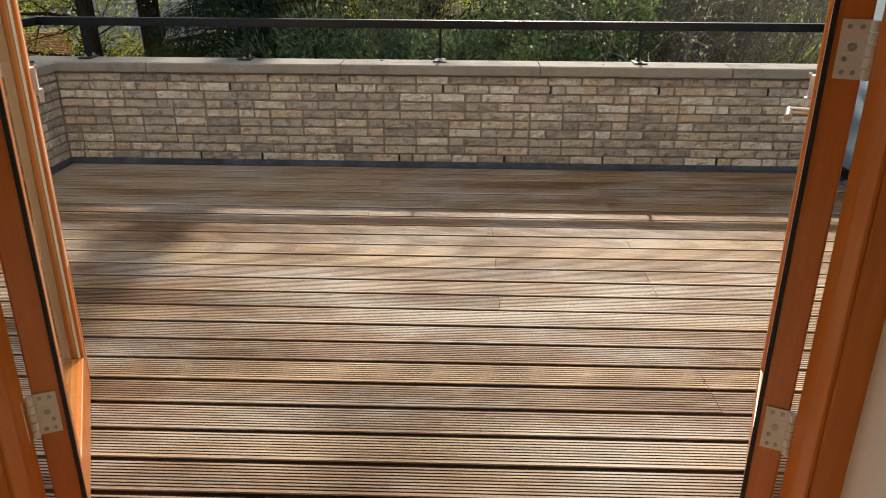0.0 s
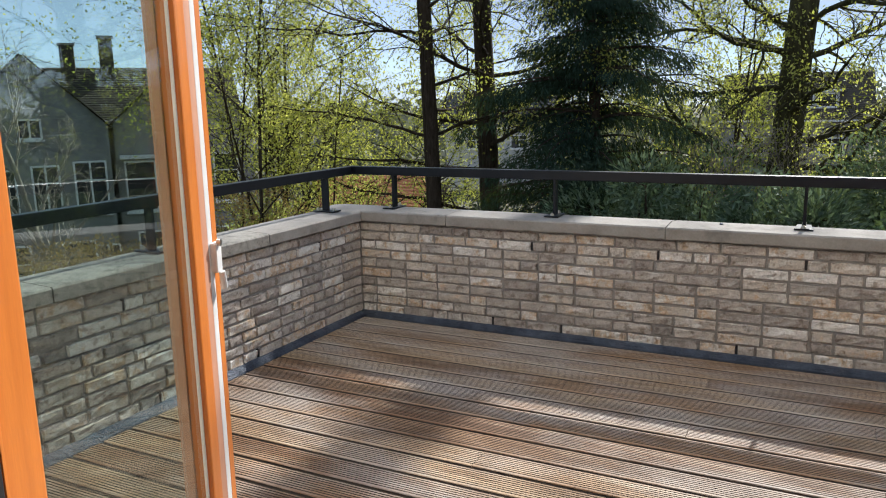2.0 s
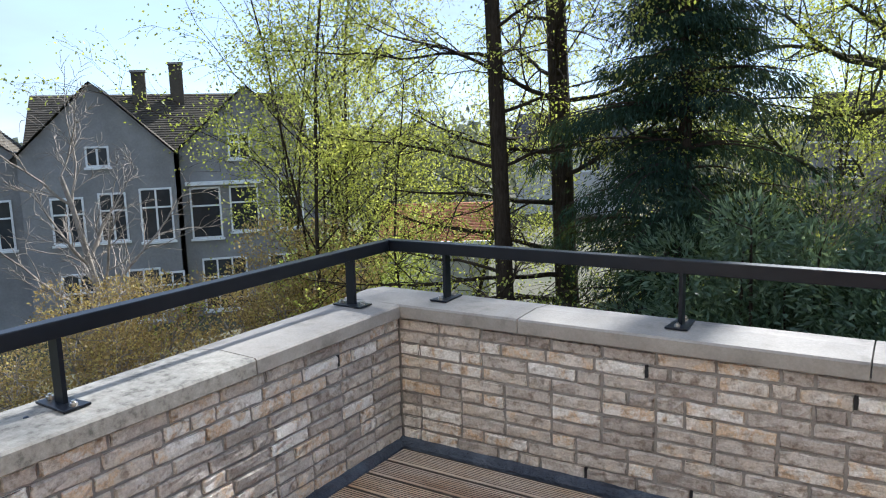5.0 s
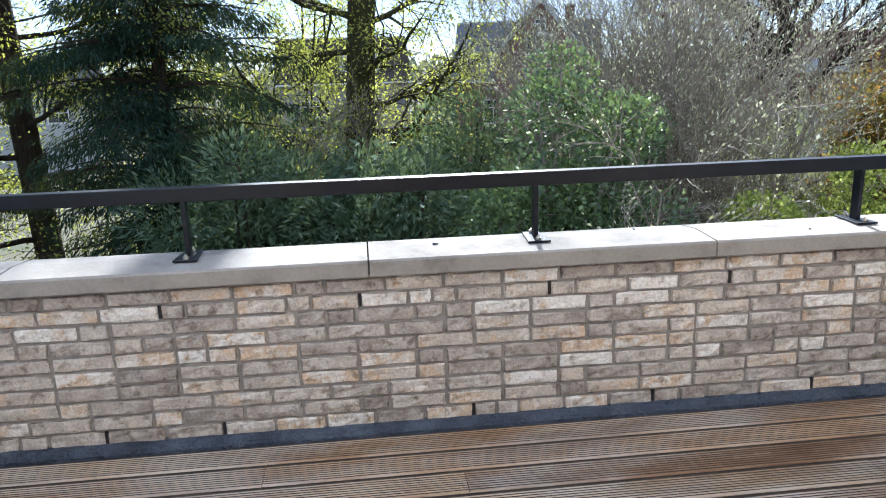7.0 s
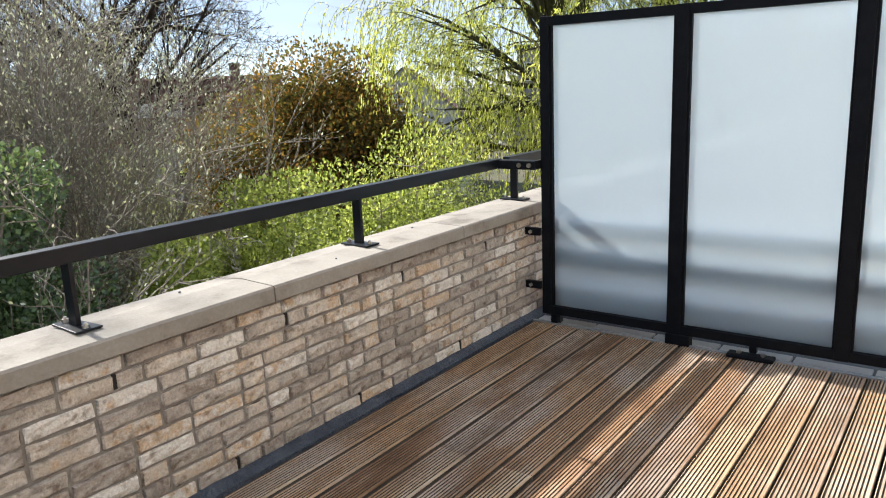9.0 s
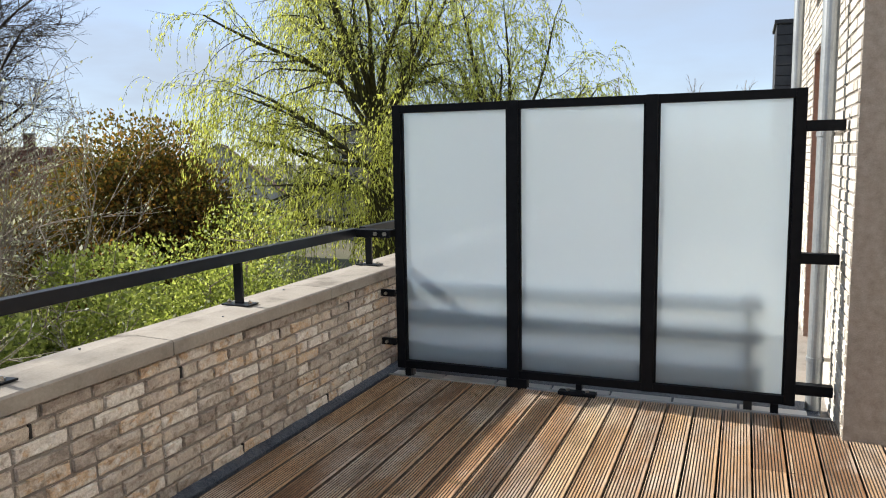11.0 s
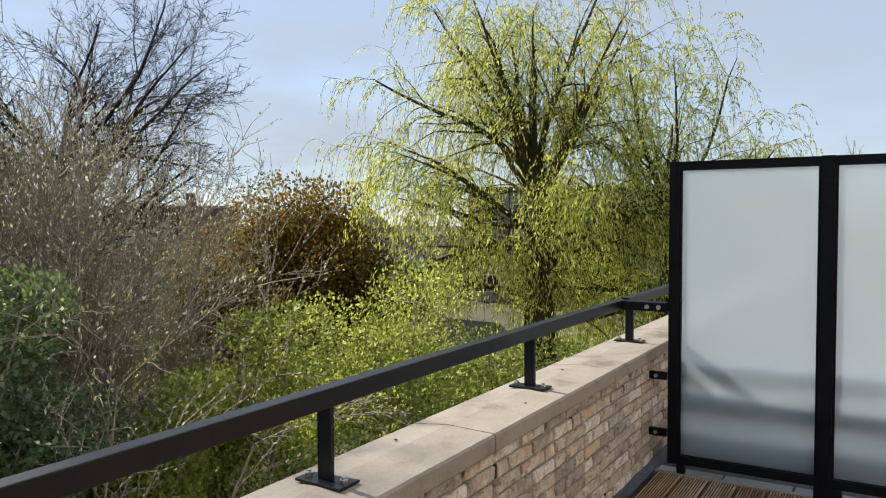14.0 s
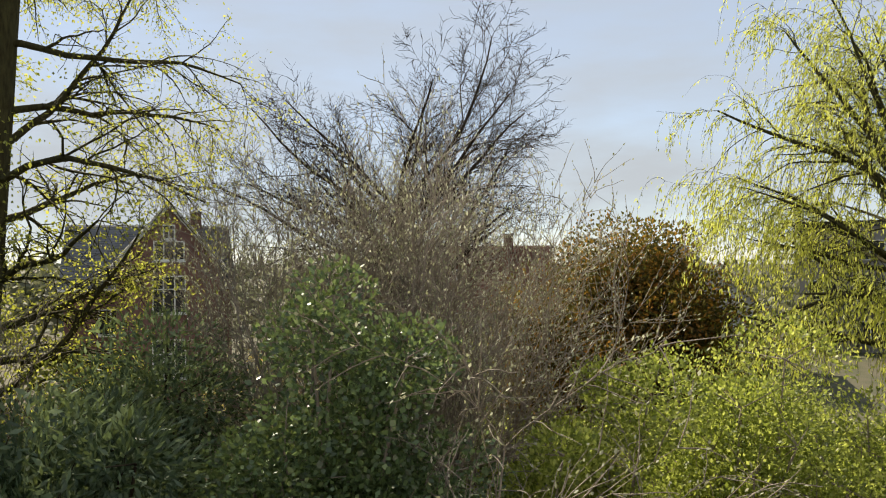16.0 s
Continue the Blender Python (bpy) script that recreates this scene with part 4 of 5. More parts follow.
# dark conifer with drooping sprays
def conifer(base, height, spread, seed, label, n_whorl=30, thick=1.0):
    R = random.Random(seed)
    t = thing("conifer_tree", pose(*base), label, "conifer")
    segs, pts, al = [], [], []
    for w in range(n_whorl):
        f = (w + 0.5) / n_whorl
        z = height * (0.08 + 0.90 * f)
        reach = (spread * (1 - f) ** 0.72 + 0.22) * R.choice((0.62, 0.9, 1.1))
        for k in range(R.randint(6, 9)):
            a = R.uniform(0, 2 * math.pi)
            L = reach * R.uniform(0.55, 1.12)
            p = Vector((0, 0, z + R.uniform(-0.15, 0.15)))
            d = Vector((math.cos(a), math.sin(a), 0.22))
            for k2 in range(6):
                q = p + d.normalized() * L / 6
                segs.append((*p, *q, 0.028 * (1 - k2 / 7), 0.028 * (1 - (k2 + 1) / 7)))
                for _ in range(int((13 + 8 * k2) * thick)):
                    b = p.lerp(q, R.random())
                    out = Vector((-d.y, d.x, 0)) * R.gauss(0, 0.16 + 0.05 * k2)
                    drop = Vector((0, 0, -abs(R.gauss(0, 0.10))))
                    # a hanging spray: a short string of needles that sinks away from the bough
                    for m in range(3):
                        pts.append(b + out * (0.6 + 0.3 * m) + drop + Vector((R.gauss(0, 0.02), R.gauss(0, 0.02), -0.055 * m)))
                        al.append(d * 0.45 + out * 1.6 + Vector((0, 0, -0.55 - 0.25 * m)))
                p = q
                d = d + Vector((R.gauss(0, 0.1), R.gauss(0, 0.1), -0.12))
    put("trunk", tubes("trunk", [(0, 0, 0, 0, 0, height, 0.22, 0.03)], 8), BARK, t)
    tagged(put("brushwood", tubes("brushwood", segs, 5), BARK, t), kind="stuff")
    leaves("crown", np.array(pts), np.array(al), 0.125, 0.021, NEEDLES, t, 0.35)
    return t


conifer((-1.25, 10.3, GROUND), 12.4, 3.7, 4, "dark green drooping conifer filling the garden edge", 36)

# dark yew shrubs below the rail
for i, (x, y, rx, rz, n) in enumerate(((0.3, 8.2, 1.8, 3.3, 34000), (2.1, 7.6, 1.6, 3.3, 38000), (3.6, 10.6, 1.8, 3.6, 24000), (-2.4, 7.2, 1.5, 2.4, 16000))):
    shrub("yew_shrub", (x, y, GROUND), (rx, rx, rz), n, (0.13, 0.034), YEW, "dark green yew with feathery drooping sprays", 60 + i, "shrub", 64, 0.5, 60, spread=0.45, low=-0.8, group="yews below the parapet", inner=12000)

shrub("evergreen_shrub", (-0.1, 12.8, GROUND), (2.1, 1.7, 3.5), 20000, (0.12, 0.06), YEW, "tall dark evergreen shrub before the pale house", 66, "shrub", 50, 0.2, 80, spread=0.7, low=-0.8)
shrub("evergreen_shrub", (3.4, 14.2, GROUND), (2.2, 1.9, 3.0), 20000, (0.12, 0.07), MIDGREEN, "olive-green shrub beside the mossy trunk", 67, "shrub", 50, 0.0, 120, spread=0.8, low=-0.8)

# ivy-clad shrub full of pale buds, twigs rising above it
shrub("ivy_bush", (4.45, 6.3, GROUND), (1.7, 1.6, 3.65), 60000, (0.060, 0.044), IVY, "dense dark glossy evergreen bush below the rail", 71, "shrub", 84, 0.2, 160, spread=0.9, low=-0.8, bark=TWIG, inner=24000)
WAND = dict(levels=3, steps=(10, 6, 4), taper=(0.3, 0.3, 0.5), wobble=(0.06, 0.12, 0.16), lift=(0.02, 0.04, 0.02), bare=(0.22, 0.1, 0), kids=(3, 3, 0), chance=(0.74, 0.56, 0), angle=(0.45, 0.6, 0),
            ratio=(0.42, 0.48, 0), shorten=(0.45, 0.3, 0), thin=(0.5, 0.5, 0), least=0.006, leafy=1, height=6.0, radius=0.034, stems=12, lean=0.16, foot=0.7)
tree("budding_shrub", (5.95, 9.0, GROUND), dict(WAND, height=7.3, lean=0.05, stems=22, foot=0.8), 51, "tall twiggy shrub with scattered pale opening buds", "shrub", TWIG, BUDS, 1, (0.046, 0.021), 0.02, -0.6, leaf_spread=0.35)
tree("budding_shrub", (7.1, 9.4, GROUND), dict(WAND, height=6.9, stems=20, lean=0.08, foot=1.0), 52, "tall thicket of bare twigs tipped with buds", "shrub", TWIG, BUDS, 1, (0.046, 0.021), 0.02, -0.6, leaf_spread=0.35)
tree("budding_shrub", (5.3, 10.0, GROUND), dict(WAND, height=7.6, stems=8, lean=0.02, foot=0.3, ratio=(0.24, 0.48, 0)), 57, "upright bare thicket beside the brick gable", "shrub", TWIG, BUDS, 1, (0.046, 0.021), 0.02, -0.6, leaf_spread=0.35)
tree("budding_shrub", (7.9, 9.0, GROUND), dict(WAND, height=6.4, stems=16, lean=0.16), 53, "spreading bare shrub with pale buds", "shrub", TWIG, BUDS, 1, (0.055, 0.024), 0.02, -0.4, leaf_spread=0.35)
tree("budding_shrub", (1.2, 11.6, GROUND), dict(WAND, height=5.4, stems=9, lean=0.14, foot=1.0), 56, "brown thicket at the foot of the mossy trunk", "shrub", TWIG, FRESH, 1, (0.05, 0.03), 0.03, -0.4, leaf_spread=0.5)
HANG = dict(levels=3, steps=(12, 9, 5), taper=(0.3, 0.3, 0.5), wobble=(0.06, 0.10, 0.14), lift=(-0.06, -0.10, -0.06), bare=(0.4, 0.1, 0), kids=(2, 2, 0), chance=(0.7, 0.6, 0), angle=(0.6, 0.6, 0),
            ratio=(0.42, 0.45, 0), shorten=(0.3, 0.3, 0), thin=(0.6, 0.5, 0), least=0.006, leafy=1, height=5.5, radius=0.034, stems=4, lean=0.12, foot=0.4)
tree("budding_shrub", (4.45, 5.0, GROUND), HANG, 54, "arching pale twigs with opening buds over the evergreen bush", "shrub", TWIG, BUDS, 1, (0.046, 0.022), 0.02, -0.3, leaf_spread=0.4)
tree("budding_shrub", (3.4, 9.5, GROUND), dict(WAND, height=3.7, stems=9, foot=0.8), 55, "bare brown thicket behind the yews", "shrub", TWIG, BUDS, 1, (0.035, 0.018), 0.02, -0.4, leaf_spread=0.35)

# copper bush, lime bush and undergrowth
shrub("copper_bush", (16.4, 12.8, GROUND), (3.1, 3.0, 4.35), 70000, (0.105, 0.066), COPPER, "big rounded bush in coppery new leaf", 81, "shrub", 110, 0.0, 220, low=-0.6, spread=0.9, inner=30000)
shrub("copper_bush", (13.6, 12.6, GROUND), (2.1, 2.0, 3.4), 26000, (0.09, 0.06), COPPER, "olive-brown bush beside the copper one", 82, "shrub", 36, 0.0, 120, low=-0.6, spread=0.9, inner=12000)
shrub("lime_bush", (11.6, 6.5, GROUND), (2.3, 2.1, 3.05), 34000, (0.072, 0.043), LIME, "rounded bush in bright lime-green leaf", 83, "shrub", 56, 0.0, 300, bark=TWIG, low=-0.5, spread=0.9, inner=10000)
shrub("lime_bush", (15.0, 6.0, GROUND), (2.2, 2.0, 2.4), 19040, (0.079, 0.054), LIME, "low bush in fresh green leaf under the willow", 84, "shrub", 36, 0.0, 90, bark=TWIG, low=-0.5, spread=0.9)
shrub("lime_bush", (8.6, 7.2, GROUND), (1.8, 1.7, 3.2), 32000, (0.068, 0.048), LIME, "loose lime-green shrub among bare twigs", 85, "shrub", 30, 0.0, 150, bark=TWIG, low=-0.5, spread=0.9)
shrub("lime_bush", (6.1, 5.8, GROUND), (1.15, 1.0, 3.1), 28000, (0.062, 0.044), LIME, "small yellow-green shrub in front of the bare thicket", 93, "shrub", 36, 0.0, 80, bark=TWIG, low=-0.5, spread=0.9)
shrub("undergrowth", (10.0, 5.0, GROUND), (2.6, 1.8, 2.2), 26000, (0.070, 0.048), MIDGREEN, "tangled green undergrowth below the parapet", 86, "shrub", 40, 0.0, 200, bark=TWIG, low=-0.3, spread=0.9)
shrub("undergrowth", (7.0, 4.9, GROUND), (1.8, 1.6, 2.45), 26000, (0.060, 0.042), MIDGREEN, "dense green undergrowth beneath the bushes", 87, "shrub", 30, 0.0, 160, bark=TWIG, low=-0.3, spread=0.9)
shrub("undergrowth", (-0.6, 4.7, GROUND), (2.4, 1.0, 1.9), 17680, (0.060, 0.042), LIME, "light green shrubs close under the parapet", 88, "shrub", 30, 0.0, 120, bark=TWIG, low=-0.3, spread=0.9)
shrub("undergrowth", (-5.4, 7.4, GROUND), (2.6, 1.9, 1.9), 23120, (0.066, 0.046), LIME, "yellow-green shrubs at the foot of the trees", 89, "shrub", 36, 0.0, 150, bark=TWIG, low=-0.3, spread=0.9)
shrub("russet_hedge", (-8.9, 8.4, GROUND), (2.9, 1.8, 2.8), 24000, (0.062, 0.043), RUSSET, "russet-leaved hedge with tangled twigs", 90, "hedge", 36, 0.0, 300, bark=TWIG, low=-0.3, spread=0.9)
shrub("russet_hedge", (-11.5, 6.0, GROUND), (3.4, 2.2, 2.5), 26000, (0.062, 0.043), RUSSET, "brown twiggy hedge in front of the houses", 91, "hedge", 36, 0.0, 400, bark=TWIG, low=-0.3, spread=0.9)
shrub("undergrowth", (-9.2, 11.0, GROUND), (2.2, 1.9, 2.3), 21760, (0.066, 0.046), LIME, "bright yellow-green shrub before the houses", 92, "shrub", 36, 0.0, 150, bark=TWIG, low=-0.3, spread=0.9)
for i, (x, y, rx, ry, rz, n, mat, lab) in enumerate((
        (14.2, 3.9, 2.3, 1.6, 2.0, 16000, LIME, "fresh green scrub beneath the willow"), (18.2, 3.4, 2.6, 1.8, 1.9, 14000, MIDGREEN, "low green scrub beneath the willow"),
        (20.5, 7.6, 3.0, 2.2, 2.1, 14000, MIDGREEN, "green scrub behind the willow trunk"), (12.6, 10.0, 2.0, 1.6, 2.3, 14000, MIDGREEN, "olive scrub before the copper bush"),
        (9.8, 9.9, 2.0, 1.6, 2.2, 15000, MIDGREEN, "tangled olive scrub with bare twigs"), (8.2, 12.6, 2.6, 2.0, 2.5, 12000, RUSSET, "russet scrub behind the thicket"),
        (6.0, 12.8, 2.4, 2.0, 2.4, 10000, RUSSET, "russet scrub among bare shrubs"), (12.5, 16.5, 3.0, 2.4, 2.9, 12000, MIDGREEN, "green scrub across the gardens"),
        (21.5, 12.5, 3.0, 2.6, 2.6, 12000, MIDGREEN, "dark green scrub beside the copper bush"), (-1.4, 16.0, 3.2, 2.0, 2.6, 12000, LIME, "light green scrub behind the conifer"),
        (10.8, 13.8, 2.2, 1.8, 2.75, 12000, MIDGREEN, "olive scrub filling the gap behind the thicket"), (9.6, 17.5, 2.6, 2.0, 2.6, 9000, RUSSET, "brown scrub on the far garden edge"),
        (19.6, 6.4, 2.2, 1.8, 2.5, 11000, LIME, "leafy scrub round the willow trunk"), (15.4, 8.6, 2.2, 1.8, 2.4, 12000, MIDGREEN, "green scrub before the willow trunk"),
        (17.6, 9.6, 2.4, 2.0, 2.2, 14000, LIME, "fresh green scrub between copper bush and willow"), (22.5, 4.6, 3.0, 2.4, 2.6, 12000, LIME, "green scrub far under the willow"),
        (-13.0, 15.0, 3.2, 2.0, 2.2, 14000, LIME, "yellow-green scrub by the shed"))):
    shrub("undergrowth", (x, y, GROUND), (rx, ry, rz), int(n * 0.8), (0.095, 0.066), mat, lab, 120 + i, "shrub", 34, 0.0, 120, bark=TWIG, low=-0.4, spread=0.9)
for i, (x, y) in enumerate(((29.5, 24.0), (31.3, 23.6))):
    conifer((x, y, GROUND), 7.6 - 0.3 * i, 0.9, 95 + i, "small dark conifer in the distance", 8, 0.5)


# weeping willow: arching limbs, long hanging strands
WILLOW = dict(levels=4, steps=(1, 10, 7, 9), taper=(1, 0.2, 0.3, 0.4), wobble=(0, 0.08, 0.12, 0.07), lift=(0, -0.012, -0.06, -0.34), bare=(0, 0.20, 0.10, 0), kids=(0, 2, 2, 0),
              chance=(0, 0.78, 0.50, 0), angle=(0, 0.58, 0.7, 0), ratio=(0, 0.44, 0.95, 0), shorten=(0, 0.30, 0.2, 0), thin=(0, 0.42, 0.4, 0), least=0.0045, leafy=3)


def willow(base, fork, reach, limbs, seed, label):
    """A stout leaning trunk, limbs fanning up and out of the fork, and leafy twigs that bend over and hang."""
    R = random.Random(seed)
    t = thing("willow_tree", pose(*base), label, "willow")
    segs, tips, stem = [], [], []
    p = Vector((0, 0, 0))
    top = Vector((R.uniform(-0.5, 0.5), R.uniform(-0.5, 0.5), fork))
    for k in range(8):
        q = top * ((k + 1) / 8) + Vector((R.gauss(0, 0.07), R.gauss(0, 0.07), 0))
        stem.append((*p, *q, 0.50 - 0.03 * k, 0.47 - 0.03 * k))
        p = q
    for b in range(limbs):
        a = 2.4 * b + R.uniform(-0.3, 0.3)
        up = (0.15, 0.9, 1.9, 0.3, 1.3, 0.5, 2.8)[b % 7]
        start = top * (R.uniform(0.9, 1.0) if up > 1 else R.uniform(0.52, 0.92))
        d = Vector((math.cos(a), math.sin(a), up)).normalized()
        grow(segs, tips, start, d, reach * R.uniform(0.8, 1.1) * (0.85 + 0.12 * up), R.uniform(0.05, 0.105), 1, WILLOW, R)
    put("trunk", tubes("trunk", stem, 12), MOSSBARK, t)
    arr = np.array(segs)
    thick = arr[:, 6] > 0.02
    tagged(put("brushwood", tubes("brushwood", arr[thick], 7), MOSSBARK, t), kind="stuff")
    tagged(put("brushwood", tubes("brushwood", arr[~thick], 3), MOSSBARK, t), kind="stuff")
    tp = np.array(tips)
    n = 2
    pts = np.repeat(tp[:, :3], n, 0) - np.repeat(tp[:, 3:], n, 0) * rng.uniform(0, 0.22, (len(tp) * n, 1)) + rng.normal(0, 0.035, (len(tp) * n, 3))
    leaves("crown", pts, np.repeat(tp[:, 3:], n, 0) + np.array([[0, 0, -0.6]]), 0.105, 0.027, WILLOWLEAF, t, 0.4)
    return t


willow((17.3, 5.9, GROUND), 8.2, 4.5, 40, 2, "weeping willow in bright yellow-green spring leaf")
willow((19.8, 3.4, GROUND), 7.2, 3.9, 22, 6, "second smaller weeping willow behind the screen")

# the wooded horizon
wp, wa = [], []
R = random.Random(5)
for _ in range(200):
    a = radians(R.uniform(-75, 100))
    dist = R.uniform(62, 120)
    h = R.uniform(4.5, 9.0)
    k = 170
    c = np.array([math.sin(a) * dist, math.cos(a) * dist, GROUND + h * 0.5])
    v = unit(rng.normal(0, 1, (k, 3)))
    wp.append(c + v * np.array([3.2, 3.2, h * 0.5]) * (0.6 + 0.5 * rng.random((k, 1))))
    wa.append(v)
v, q = leaf_quads(np.concatenate(wp), np.concatenate(wa), 1.0, 0.6, 0.8, 0.5)
tagged(put("far_woods", quad_mesh("far_woods", v, q), HAZE), "hazy belt of distant trees along the horizon", "woods", kind="stuff")


# ---------------------------------------------------------------- houses
def window(parent, x, z, w, h, panes=(2, 2), depth=0.0, sill=True):
    """A window on the local front (y = 0), its frame proud of the wall."""
    wob = box("window", DARKPANE, parent, x - w / 2 + 0.03, x + w / 2 - 0.03, -0.03, 0.06, z + 0.03, z + h - 0.03, 0, "white-framed window")
    f = 0.07
    for x0, x1, z0, z1 in ((x - w / 2, x - w / 2 + f, z, z + h), (x + w / 2 - f, x + w / 2, z, z + h), (x - w / 2 + f, x + w / 2 - f, z, z + f), (x - w / 2 + f, x + w / 2 - f, z + h - f, z + h)):
        box("frame", WINFRAME, wob, x0, x1, -0.07, 0.05, z0, z1, 0)
    for i in range(1, panes[0]):
        cx = x - w / 2 + w * i / panes[0]
        box("glazing_bar", WINFRAME, wob, cx - 0.035, cx + 0.035, -0.055, 0.04, z + f, z + h - f, 0)
    if panes[1] > 1:
        cz = z + h * 0.64
        box("glazing_bar", WINFRAME, wob, x - w / 2 + f, x + w / 2 - f, -0.06, 0.045, cz - 0.03, cz + 0.03, 0)
    if sill:
        box("sill", WINFRAME, wob, x - w / 2 - 0.06, x + w / 2 + 0.06, -0.13, -0.0, z - 0.08, z - 0.002, 0)
    return wob


def tile_rows(name, a, b, c, d, n, material, parent):
    """Roof tiles as overlapping courses between the eaves edge a-b and the ridge edge d-c."""
    a, b, c, d = map(Vector, (a, b, c, d))
    nrm = (b - a).cross(d - a).normalized()
    vs = []
    for i in range(n):
        for f, h in ((i / n, 0.075), ((i + 1) / n, 0.05)):
            vs += [tuple(a.lerp(d, f) + nrm * h), tuple(b.lerp(c, f) + nrm * h)]
    fs = [(2 * i, 2 * i + 1, 2 * i + 3, 2 * i + 2) for i in range(2 * n - 1)]
    return put(name, mesh_from(name, vs, fs), material, parent)


def house(name, x, y, yaw, w, depth, eave, ridge, gable, wall, roof, label, windows=(), chimneys=(), bargeboard=False):
    """Local front along x at y = 0, facing -y. gable: the ridge runs away from the front."""
    h = thing(name, pose(x, y, GROUND, 0, 0, yaw), label, "house")
    e, r = eave - GROUND, ridge - GROUND
    if gable:
        prof = [(-w / 2, 0), (w / 2, 0), (w / 2, e), (0, r), (-w / 2, e)]
        v = [(px, 0, pz) for px, pz in prof] + [(px, depth, pz) for px, pz in prof]
    else:
        prof = [(0, 0), (depth, 0), (depth, e), (depth / 2, r), (0, e)]
        v = [(-w / 2, py, pz) for py, pz in prof] + [(w / 2, py, pz) for py, pz in prof]
    f = [(0, 1, 2, 3, 4), (9, 8, 7, 6, 5)] + [(i, i + 5, (i + 1) % 5 + 5, (i + 1) % 5) for i in range(5)]
    put("wall", mesh_from("wall", v, f), wall, h)
    o = 0.25
    if gable:
        slope = (r - e) / (w / 2)
        for s in (-1, 1):
            lo, hi = (s * (w / 2 + o), e - slope * o), (0, r)
            pts = [(lo[0], -o, lo[1]), (lo[0], depth + o, lo[1]), (hi[0], depth + o, hi[1]), (hi[0], -o, hi[1])]
            if s < 0:
                pts = [pts[1], pts[0], pts[3], pts[2]]
            tile_rows("roof", *pts, 26, roof, h)
            if bargeboard:
                bm = bmesh.new()
                n0, n1 = Vector((lo[0], -o - 0.06, lo[1])), Vector((hi[0], -o - 0.06, hi[1]))
                vs = [bm.verts.new(p) for p in (n0 + Vector((0, 0, 0.1)), n1 + Vector((0, 0, 0.1)), n1 - Vector((0, 0, 0.28)), n0 - Vector((0, 0, 0.28)))]
                bm.faces.new(vs)
                bmesh.ops.solidify(bm, geom=bm.faces[:], thickness=0.06)
                part("bargeboard", bm, WINFRAME, h, "white bargeboard")
    else:
        slope = (r - e) / (depth / 2)
        tile_rows("roof", (-w / 2 - o, -o, e - slope * o), (w / 2 + o, -o, e - slope * o), (w / 2 + o, depth / 2, r), (-w / 2 - o, depth / 2, r), 26, roof, h)
        tile_rows("roof", (w / 2 + o, depth + o, e - slope * o), (-w / 2 - o, depth + o, e - slope * o), (-w / 2 - o, depth / 2, r), (w / 2 + o, depth / 2, r), 26, roof, h)
        box("gutter", WINFRAME, h, -w / 2 - o, w / 2 + o, -o - 0.12, -o, e - slope * o - 0.02, e - slope * o + 0.10, 0)
    for wx, wz, ww, wh, *pn in windows:
        window(h, wx, wz - GROUND, ww, wh, pn[0] if pn else (2, 2))
    for cx, cy, cz in chimneys:
        c = box("chimney", ROOFBROWN if wall is RENDERWALL else REDBRICK, h, cx - 0.3, cx + 0.3, cy - 0.3, cy + 0.3, r - 1.2, cz - GROUND, 0.02)
        box("chimney_cap", STONE, c, cx - 0.36, cx + 0.36, cy - 0.36, cy + 0.36, cz - GROUND, cz - GROUND + 0.1, 0.01)
    return h


def along(az, dist, eye=(2.0, -2.9)):
    return eye[0] + dist * math.sin(radians(az)), eye[1] + dist * math.cos(radians(az))


hx, hy = along(-56.3, 30)
house("house", hx, hy, 52, 5.2, 6, 0.9, 3.45, True, RENDERWALL, ROOFBROWN, "grey rendered house with a gable and white windows", ((-1.15, -2.3, 1.1, 1.7), (0.35, -2.3, 0.95, 1.8), (1.85, -2.4, 1.15, 2.0), (0.0, 0.45, 0.8, 0.75, (2, 1)), (-1.0, -5.4, 1.2, 2.0), (1.2, -5.4, 1.2, 2.0), (2.2, -5.0, 0.9, 1.4)), ())
hx, hy = along(-46.1, 30.5)
grey_house = house("house", hx, hy, 48, 5.2, 6, 0.95, 3.3, True, RENDERWALL, ROOFBROWN, "grey rendered gabled house with a white cornice", ((-1.75, -2.5, 1.15, 2.0, (1, 2)), (-0.3, -2.3, 1.1, 1.8, (1, 2)), (1.5, -2.3, 1.0, 2.0, (1, 2)), (-0.35, 0.55, 0.85, 1.0), (-1.2, -5.4, 1.7, 2.1, (3, 2)), (1.1, -5.4, 1.2, 2.1)), ())
box("cornice", WINFRAME, grey_house, -2.45, 0.5, -0.28, -0.002, -0.42 - GROUND, -0.28 - GROUND, 0.01, "white painted cornice")
hx, hy = along(-51.3, 35.5)
house("house", hx, hy, 50, 11.5, 6, 0.9, 3.4, False, RENDERWALL, ROOFBROWN, "brown mossy tiled roof with two chimneys behind the gables", (), ((-1.35, 2.6, 4.4), (0.3, 2.6, 4.75)))
hx, hy = along(-66.2, 31)
house("house", hx, hy, 58, 5.4, 9, 0.9, 3.4, True, RENDERWALL, ROOFBROWN, "grey rendered terrace house with white sash windows", ((-1.5, -2.4, 1.1, 1.9), (0.4, -2.4, 1.0, 1.8), (1.9, -2.4, 1.0, 1.8), (0.2, 0.35, 0.9, 0.9, (2, 1))), ())
hx, hy = along(-32.3, 26)
house("shed", hx, hy, 30, 3.6, 3.2, -2.3, -1.25, False, PALEWALL, ROOFORANGE, "small garden shed with a bright orange tiled roof")
hx, hy = along(-22, 60)
